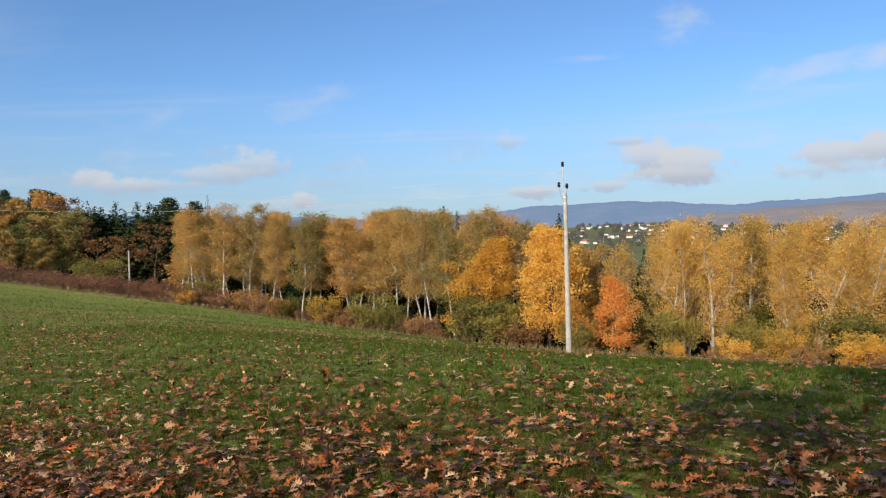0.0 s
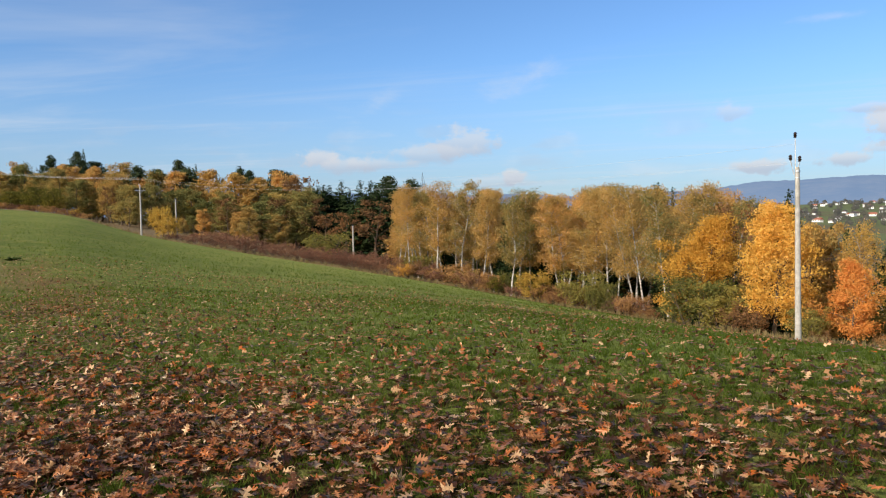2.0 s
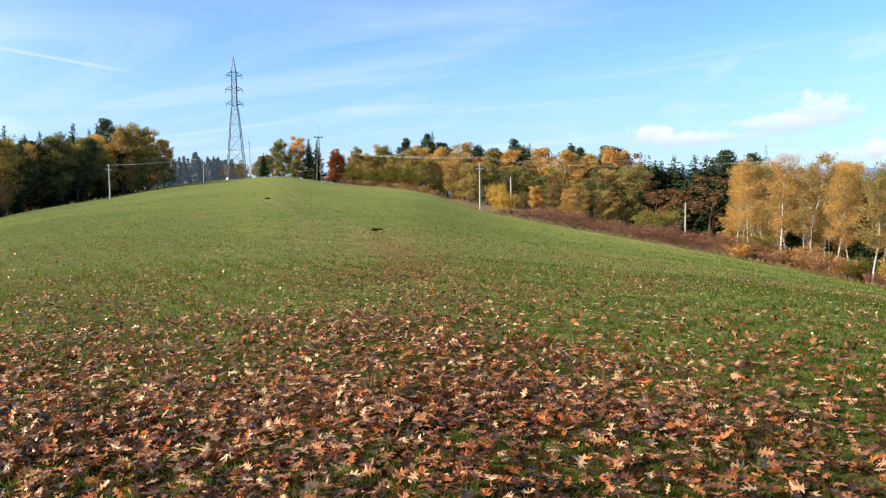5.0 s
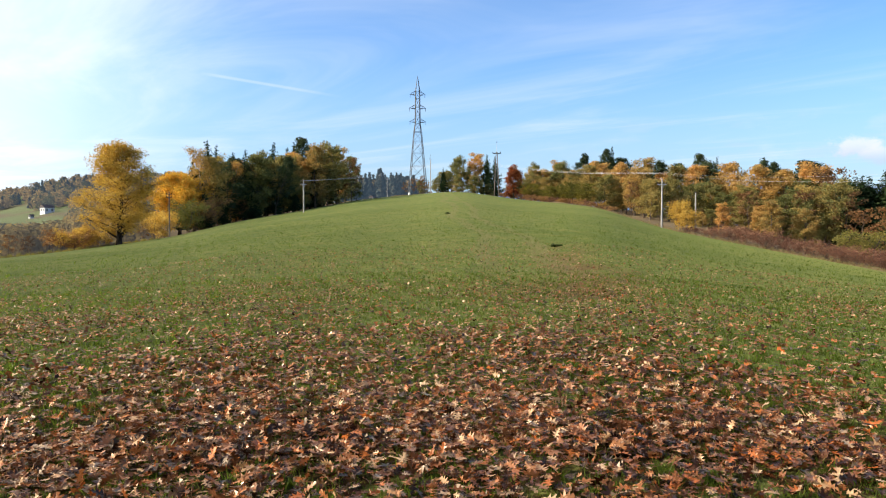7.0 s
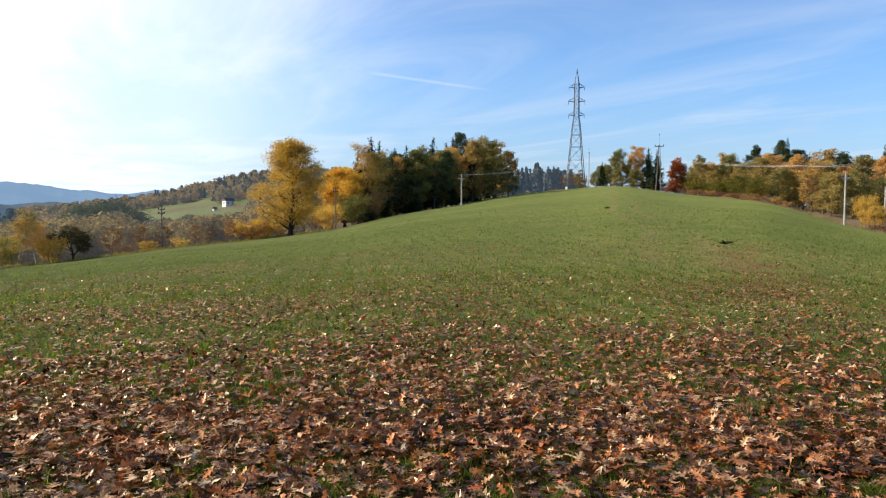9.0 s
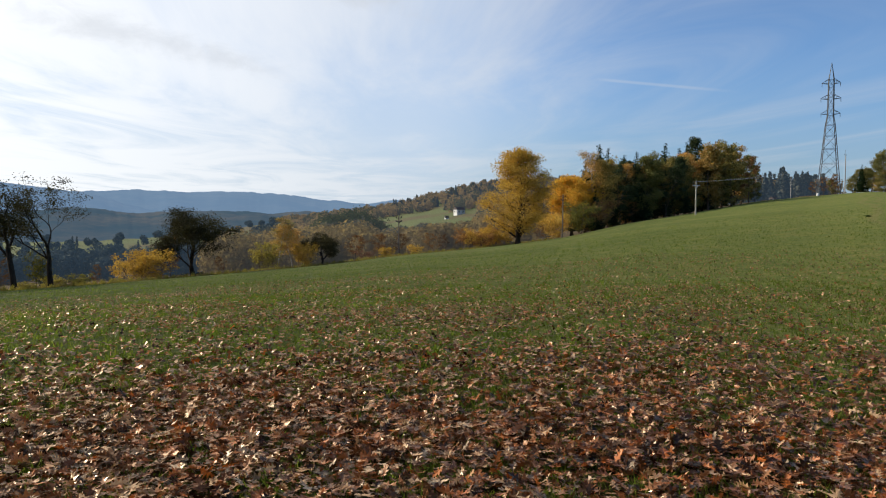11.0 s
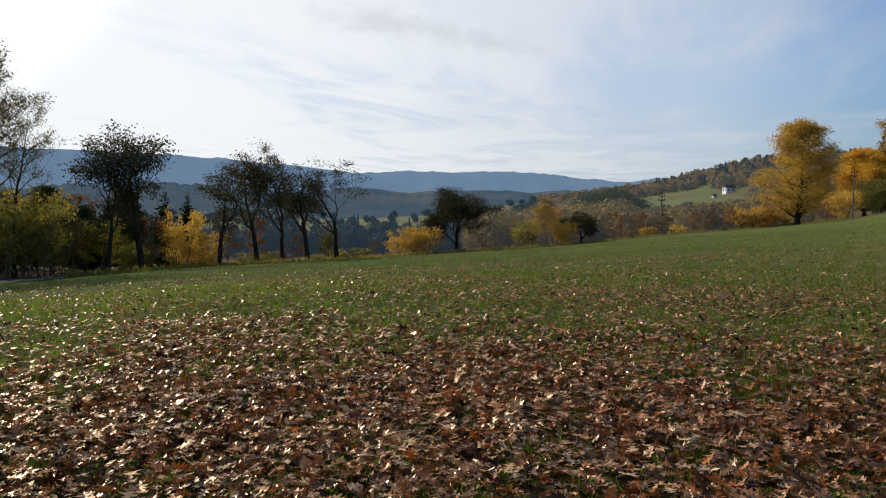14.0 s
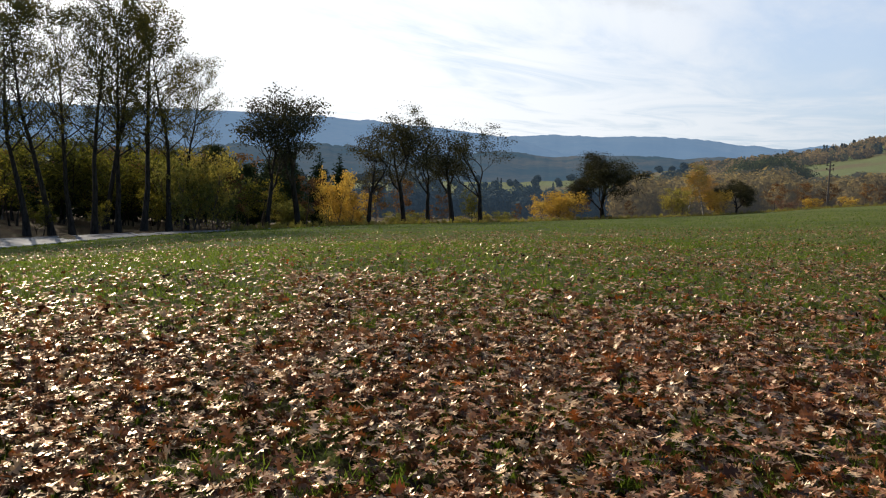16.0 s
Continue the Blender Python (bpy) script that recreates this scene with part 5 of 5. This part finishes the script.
def pylon(az, d, h, w0, face, label):
    """A lattice pylon: four legs, bracing, three pairs of arms, a peak."""
    p = spot(az, d)
    root = tagged(new("pylon"), label, "pylon")
    root.matrix_world = pose(p.x, p.y, p.z, 0, 0, face)
    levels = [(0.0, 1.0), (0.12, 0.87), (0.24, 0.73), (0.35, 0.61), (0.45, 0.50), (0.53, 0.41), (0.60, 0.27), (0.67, 0.26), (0.74, 0.25), (0.81, 0.24), (0.87, 0.235)]
    corners = ((-1, -1), (1, -1), (1, 1), (-1, 1))
    at = lambda k, c: Vector((c[0] * w0 * levels[k][1] / 2, c[1] * w0 * levels[k][1] / 2, h * levels[k][0] - (0.3 if k == 0 else 0)))
    last = len(levels) - 1
    for c in corners:
        leg = Soup()
        leg.tube([list(at(k, c)) for k in range(last + 1)] + [[0, 0, h]], [0.10] * (last + 1) + [0.05], 4)
        leg.build("leg", "steel", root, smooth=False)
    for s in range(4):
        c, e = corners[s], corners[(s + 1) % 4]
        for k in range(last):
            part("brace", tube(at(k, c), at(k + 1, e), 0.035, 0.035, sides=4), "steel", root)
            part("brace", tube(at(k, e), at(k + 1, c), 0.035, 0.035, sides=4), "steel", root)
            part("strut", tube(at(k + 1, c), at(k + 1, e), 0.05, 0.05, sides=4), "steel", root)
    for z, l in ((0.61, 2.6), (0.725, 2.7), (0.84, 2.5)):
        for s in (-1, 1):
            bm = bmesh.new()
            hw = w0 * 0.13
            for y in (-hw, hw):
                bm_tube(bm, (s * hw, y, h * z), (s * l, 0, h * z + 0.2), 0.08, 0.05, 4)
                bm_tube(bm, (s * hw, y, h * z + 1.3), (s * l, 0, h * z + 0.25), 0.06, 0.05, 4)
            bm_tube(bm, (s * l * 0.55, 0, h * z), (s * l * 0.55, 0, h * z + 0.75), 0.05, 0.05, 4)
            arm = part("crossarm", bm, "steel", root)
            part("insulator", lathe([(0.03, 0), (0.08, 0.12), (0.04, 0.3), (0.08, 0.5), (0.04, 0.7), (0.07, 0.85), (0.03, 1.0)], 6, (s * (l - 0.1), 0, h * z - 0.85)), "porcelain", arm)
    return root


pylon(55.32, 248, tall_for(55.32, 248, 10.81), 5.8, 62, "tall steel lattice pylon on the crest of the meadow")
pylon(17.1, 420, tall_for(17.1, 420, 3.85), 6.5, 60, "far lattice pylon rising behind the birch wood")


def wire(a, b, sag, thick=0.02):
    """A sagging wire between two places."""
    a, b = Vector(a), Vector(b)
    s = Soup()
    t = np.linspace(0, 1, 25)
    pts = np.array([list(a.lerp(b, k) - Vector((0, 0, sag * 4 * k * (1 - k)))) for k in t])
    s.tube(pts, np.full(25, thick), 4)
    tagged(s.build("power_line", "wire"), "thin bare aluminium wire between poles", "wire", "power lines")


P1, P2, P3, P4, P6 = spot(-9.36, 40), spot(37.38, 125), spot(49.39, 192), spot(63.85, 150), spot(54.35, 236)
H2 = tall_for(37.38, 125, 3.5)
for k, (x, z) in enumerate(((-0.5, 0.25), (0.0, 1.1), (0.4, 0.2))):
    wire(P1 + Vector((x * 0.4, 0, H1 - 1.75 + z)), P2 + Vector((x * 1.2, x * 1.2, H2 + 0.2 * z)), 1.5, 0.004)
    wire(P2 + Vector((x * 1.2, x * 1.2, H2 + 0.2 * z)), P3 + Vector((x * 1.6, x * 1.6, tall_for(49.39, 192, 4.25) + 0.3 * z)), 0.8, 0.010)
    wire(P4 + Vector((x, x, tall_for(63.85, 150, 3.25) - 0.5)), P6 + Vector((x, x, 8.5 + z)), 1.0, 0.011)


# ---- houses ----
def opening(root, x0, y0, z0, x1, y1, z1, d):
    """A window: a dark pane, on the nearer houses in a pale frame with a sill."""
    if d > 1000:
        part("window", box(x0, y0, z0, x1, y1, z1), "glass", root)
        return
    frame_part = part("window", box(x0, y0, z0, x1, y1, z1), "timber", root)
    thin, long = (0.03, -0.08) if x1 - x0 < y1 - y0 else (-0.08, 0.03)
    part("pane", box(x0 - thin, y0 - long, z0 + 0.08, x1 + thin, y1 + long, z1 - 0.08), "glass", frame_part)
    part("sill", box(x0 - 0.1, y0 - 0.1, z0 - 0.1, x1 + 0.1, y1 + 0.1, z0 - 0.02), "concrete", frame_part)


def house(az, d, w, l, h, face, roof="roof", label="small white house with a dark pitched roof on the far slope", up=None):
    p = spot(az, d)
    z = p.z if up is None else EYE + d * math.tan(radians(up))
    root = tagged(new("house"), label, "house")
    root.matrix_world = pose(p.x, p.y, z, 0, 0, face)
    bm = box(-w / 2, -l / 2, -2.5, w / 2, l / 2, h)
    part("wall", bm, "white", root)
    bm = bmesh.new()
    rise, o = w * 0.42, 0.5
    vs = [bm.verts.new(v) for v in ((-w / 2 - o, -l / 2 - o, h - 0.2), (w / 2 + o, -l / 2 - o, h - 0.2), (0, -l / 2 - o, h + rise), (-w / 2 - o, l / 2 + o, h - 0.2), (w / 2 + o, l / 2 + o, h - 0.2), (0, l / 2 + o, h + rise))]
    for f in ((0, 1, 2), (5, 4, 3), (0, 2, 5, 3), (1, 4, 5, 2), (0, 3, 4, 1)):
        bm.faces.new([vs[i] for i in f])
    part("roof", bm, roof, root)
    for s in (-1, 1):
        for y in (-l * 0.25, l * 0.25):
            opening(root, s * (w / 2) - 0.06, y - 0.6, h * 0.45, s * (w / 2) + 0.06, y + 0.6, h * 0.8, d)
    for x in (-w * 0.22, w * 0.22):
        opening(root, x - 0.5, -l / 2 - 0.06, h * 0.45, x + 0.5, -l / 2 + 0.06, h * 0.8, d)
    return root


house(80.95, 760, 6.5, 9.5, 5.2, 25)
house(81.9, 730, 2.4, 3.4, 2.2, 25, label="tiny white shed on the far slope")
house(58.7, 420, 2.2, 3.0, 1.6, 30, label="small white cottage beyond the crest")
_rng = np.random.default_rng(5)
for i in range(90):
    a = _rng.uniform(-19, -8.5) if i < 66 else _rng.uniform(-30, -20)
    d = _rng.uniform(1060, 1500)
    house(a, d, _rng.uniform(4, 6), _rng.uniform(5, 9), _rng.uniform(2.2, 4), _rng.uniform(0, 180), "redroof" if i % 7 == 0 else "roof", "pale house among others in the far town")

# marker stone by the pylon
_p = spot(55.95, 238)
stone = tagged(new("marker_stone"), "small white painted marker stone in the grass", "stone")
stone.matrix_world = pose(_p.x, _p.y, _p.z)
part("block", box(-0.35, -0.3, -0.2, 0.35, 0.3, 0.75, 0.12), "white", stone)


# ---- the lane below the tall trees ----
def lane():
    """A slab laid along the field's lower edge."""
    v, f = [], []
    az = np.arange(118, 176, 1.0)
    for a in az:
        e = edge(a)
        w = np.interp(a, [118, 126, 134, 144, 175], [0.4, 1.2, 3.8, 4.4, 4.4])
        for off, up in ((0.0, 0.06), (w, 0.06), (w, -0.3), (0.0, -0.3)):
            p = spot(a, e + 0.3 + off)
            v.append((p.x, p.y, p.z + up))
    for i in range(len(az) - 1):
        for j in range(4):
            f.append((i * 4 + j, i * 4 + (j + 1) % 4, i * 4 + 4 + (j + 1) % 4, i * 4 + 4 + j))
    tagged(mesh_object("road", v, f, "road"), "narrow wet asphalt lane under the tall trees", "road", kind="structure")


lane()


# ---- the oak behind the walker, seen by its shadow ----
oak = broadleaf("oak_tree", "large red oak casting its shade over the fallen leaves", "tree", "bark", "brownleaf", h=11, seed=9, trunk_r=0.32, low=0.36, spread=0.42, limbs=24, subs=6, leaves=9000, size=0.26, puff=0.5, rise=0.45, top_narrow=0.4)
oak.matrix_basis = pose(-0.35, -4.65, 0)


# ---- grass and fallen leaves ----
def grass_blades():
    rng = np.random.default_rng(12)
    n = 400000
    az = rng.uniform(-36, 150, n)
    r = np.where(np.arange(n) < 270000, 2.6 * np.exp(rng.uniform(0, math.log(20 / 2.6), n)), 14 * np.exp(rng.uniform(0, math.log(85 / 14), n)))
    # thinner round the walker's feet and behind
    back = np.arange(n) >= 385000
    az = np.where(back, rng.uniform(-180, 180, n), az)
    r = np.where(back, 0.3 + 9.0 * rng.uniform(0, 1, n) ** 0.8, r)
    r = np.minimum(r, land(az)[:, 0] - 1)
    x, y = -np.sin(np.radians(az)) * r, np.cos(np.radians(az)) * r
    # tufts: pull blades towards shared centres
    pull = rng.uniform(0, 1, n) < 0.55
    gx, gy = np.round(x / 0.22) * 0.22, np.round(y / 0.22) * 0.22
    jx = np.sin(gx * 91.7 + gy * 47.3) * 0.1
    jy = np.sin(gx * 31.1 - gy * 77.9) * 0.1
    jx, jy = jx * 2.2 + 0.09 * np.sin(gx * 7.3), jy * 2.2 + 0.09 * np.sin(gy * 9.1 + gx * 3.3)
    x = np.where(pull, gx + jx + rng.normal(0, 0.035, n), x)
    y = np.where(pull, gy + jy + rng.normal(0, 0.035, n), y)
    z = ground_z(x, y)
    h = rng.uniform(0.025, 0.075, n) * np.where(r > 14, 0.9 + np.minimum(r - 14, 40) * 0.015, 1.0) * (1 + 0.5 * (np.sin(gx * 13.7 + gy * 5.1) > 0.6) * pull)
    w = rng.uniform(0.0022, 0.0045, n) * (1 + np.minimum(r, 40) / 10)
    # fewer blades where the old leaves lie thick
    h = np.where((r < 6.5) & (rng.uniform(0, 1, n) < 0.7), h * 0.3, h)
    a = rng.uniform(0, 6.28, n)
    lx, ly = rng.normal(0, 0.5, n) * h, rng.normal(0, 0.5, n) * h
    dx, dy = np.cos(a) * w, np.sin(a) * w
    v = np.stack([np.stack([x - dx, y - dy, z - 0.005], 1), np.stack([x + dx, y + dy, z - 0.005], 1), np.stack([x + lx, y + ly, z + h], 1)], 1).reshape(-1, 3)
    ob = mesh_object("grass", v, np.arange(3 * n).reshape(n, 3), "grass")
    tagged(ob, "short green meadow grass in loose tufts", "grass", kind="stuff")


grass_blades()


def edge_grass(name, label, mat, a0, a1, n, h0, h1, depth, seed):
    """Tall uncut grass along the field's edge."""
    rng = np.random.default_rng(seed)
    az = rng.uniform(a0, a1, n)
    clump = np.round(az * 2.2) / 2.2 + rng.normal(0, 0.06, n)
    az = np.where(rng.uniform(0, 1, n) < 0.6, clump, az)
    d = land(az)[:, 0]
    r = d + 0.2 + rng.uniform(0, 1, n) ** 1.5 * depth
    z = height(az, r)
    x, y = -np.sin(np.radians(az)) * r, np.cos(np.radians(az)) * r
    h = rng.uniform(h0, h1, n) * (0.6 + 0.5 * np.sin(az * 5.3) ** 2)
    a = rng.uniform(0, 6.28, n)
    w = rng.uniform(0.012, 0.03, n)
    lx, ly = rng.normal(0, 0.22, n) * h, rng.normal(0, 0.22, n) * h
    v = np.stack([np.stack([x - np.cos(a) * w, y - np.sin(a) * w, z - 0.05], 1), np.stack([x + np.cos(a) * w, y + np.sin(a) * w, z - 0.05], 1), np.stack([x + lx, y + ly, z + h], 1)], 1).reshape(-1, 3)
    tagged(mesh_object(name, v, np.arange(3 * n).reshape(n, 3), mat), label, "grass", kind="stuff")


edge_grass("dry_grass", "tall pale dry grass along the field's lower edge", "drystalk", -36, 44, 20000, 0.2, 0.6, 3.0, 3)
edge_grass("edge_grass", "uncut yellow-green grass along the meadow's edge", "greenleaf", 74, 128, 22000, 0.2, 0.6, 2.0, 4)


def weed(az, d, s, seed):
    """A low clump of broad dark leaves."""
    rng = np.random.default_rng(seed)
    p = spot(az, d)
    v, f = [], []
    for i in range(46):
        a, l, up = rng.uniform(0, 6.28), s * rng.uniform(0.5, 1.0), rng.uniform(0.15, 0.9)
        u = np.array([math.cos(a), math.sin(a), 0])
        q = np.array([-math.sin(a), math.cos(a), 0]) * l * 0.2
        base = rng.normal(0, 0.12 * s, 3) * [1, 1, 0]
        k = len(v)
        v += [base, base + u * l * 0.5 + q + [0, 0, l * up * 0.7], base + u * l + [0, 0, l * up * 0.6], base + u * l * 0.5 - q + [0, 0, l * up * 0.7]]
        f.append((k, k + 1, k + 2, k + 3))
    root = tagged(new("weed_clump"), "dark green clump of broad-leaved weeds in the meadow", "plant")
    root.matrix_world = pose(p.x, p.y, p.z)
    mesh_object("leaves", v, f, "darkgreen", root)


weed(45.5, 30, 0.24, 1)
weed(45.1, 30.3, 0.18, 2)
weed(53.2, 62, 0.3, 3)

# a lobed oak leaf, outline from stem to tip and back
LOBES = [(0.0, -0.5), (0.03, -0.32), (0.25, -0.30), (0.07, -0.15), (0.43, -0.04), (0.08, 0.08), (0.38, 0.28), (0.07, 0.27), (0.19, 0.45), (0.0, 0.54)]


def leaf_shape(rng, size):
    """One curled oak leaf: two halves hinged on the midrib."""
    right = np.array([(x, y) for x, y in LOBES])
    much = 0.4 if rng.uniform() < 0.65 else 1.1
    fold, curl, twist = rng.uniform(-0.2, 0.5) * much, rng.uniform(-0.8, 0.9) * much, rng.uniform(-0.6, 0.6) * much
    narrow = rng.uniform(0.7, 1.1)
    v = []
    for s in (1, -1):
        for x, y in right:
            x = x * narrow
            z = abs(x) * fold + curl * y * y * 0.6 + twist * s * x * y + rng.normal(0, 0.028)
            v.append((s * x, y, z))
    for y in (-0.15, 0.15):
        v.append((0.0, y, curl * y * y * 0.6))
    k = len(LOBES)
    a, b = 2 * k, 2 * k + 1
    f = []
    for o, flip in ((0, False), (k, True)):
        for q in ((0, 1, 2, a), (2, 3, a), (3, 4, 5, a), (5, b, a), (5, 6, 7, b), (7, 8, 9, b)):
            q = tuple(i if i >= 2 * k else i + o for i in q)
            f.append(q[::-1] if flip else q)
    return np.array(v) * size, f


def small_leaf(rng):
    """A plainer leaf for those that lie farther off."""
    v, f = leaf_shape(rng, 1.0)
    keep = [0, 2, 5, 6, 9, 16, 15, 12]
    return v[keep], [(0, 1, 2, 7), (2, 3, 4), (2, 4, 5, 6), (6, 7, 2)]


def fallen_leaves():
    rng = np.random.default_rng(21)
    shapes = [leaf_shape(rng, 1.0) for _ in range(24)]
    plain = [small_leaf(rng) for _ in range(24)]
    root = tagged(new("leaf_litter"), "carpet of fallen brown and rust oak leaves on the grass", "leaves", kind="stuff")
    pts = []
    # thick under the oak, then thinning out over the field; thinner behind the walker
    for count, a0, a1, r0, r1, weight in ((116000, -40, 155, 2.2, 10, 1.0), (95000, -40, 155, 10, 18, 2.4), (50000, -40, 155, 18, 33, 24.0), (6000, -180, 180, 0.3, 2.2, 1.0), (9000, 155, 320, 2.2, 10, 1.0)):
        for _ in range(count):
            az, r = rng.uniform(a0, a1), math.sqrt(rng.uniform(r0 * r0, r1 * r1))
            x, y = -math.sin(radians(az)) * r, math.cos(radians(az)) * r
            patch = noise.noise((x * 0.45, y * 0.45, 4.0)) * 0.5 + noise.noise((x * 1.7, y * 1.7, 9.0)) * 0.4
            full = float(np.interp(az, [-30, 15, 40, 60, 90, 115, 140], [4.7, 4.9, 5.4, 6.1, 7.0, 8.3, 8.8])) + 2.0 * patch
            slip = float(np.interp(az, [0, 20, 40, 60, 90, 115], [0.75, 0.68, 0.6, 0.55, 0.6, 1.2]))
            p = 1.0 / (1 + math.exp((r - full + 0.9) * slip))
            if r > 5:
                p += float(np.interp(az, [0, 20, 45, 90, 125], [0.07, 0.22, 0.62, 0.64, 0.14])) * max(0.0, 1 - r / 34) ** 1.5 * (0.5 + 1.2 * max(0.0, noise.noise((x * 0.35, y * 0.35, 2.0)) + 0.3))
            if rng.uniform() < weight * p * (0.95 + 1.25 * patch):
                pts.append((x, y, r))
    pts.sort(key=lambda q: q[2])
    vs, fs, k = [], [], 0
    singles = [bpy.data.meshes.new("leaf") for _ in range(12)]
    for me, (v, f) in zip(singles, shapes):
        me.from_pydata(v.tolist(), [], f)
        me.materials.append(M["oakleaf"])
    for i, (x, y, r) in enumerate(pts):
        tip = 8 if rng.uniform() < 0.56 else 38
        if r > 9:
            tip *= 0.8
        size = rng.uniform(0.052, 0.122) * float(np.interp(r, [6, 9, 15, 30], [1.0, 0.78, 0.55, 0.6]))
        m = pose(x, y, float(ground_z(x, y)) + rng.uniform(0.004, 0.08) + (0.02 if r > 9 else 0.0), rng.normal(0, tip), rng.normal(0, tip), rng.uniform(0, 360))
        if 900 <= i < 1200:
            ob = new("leaf", singles[i % 12])
            ob.parent = root
            ob.matrix_basis = m @ Matrix.Diagonal((size, size, size, 1))
            continue
        v, f = (shapes if r < 7.5 else plain)[rng.integers(24)]
        a = np.array(m)
        vs.append((v * size) @ a[:3, :3].T + a[:3, 3])
        fs += [tuple(j + k for j in q) for q in f]
        k += len(v)
    rest = mesh_object("leaf_carpet", np.concatenate(vs), fs, "oakleaf", root)
    tagged(rest, kind="stuff")


fallen_leaves()
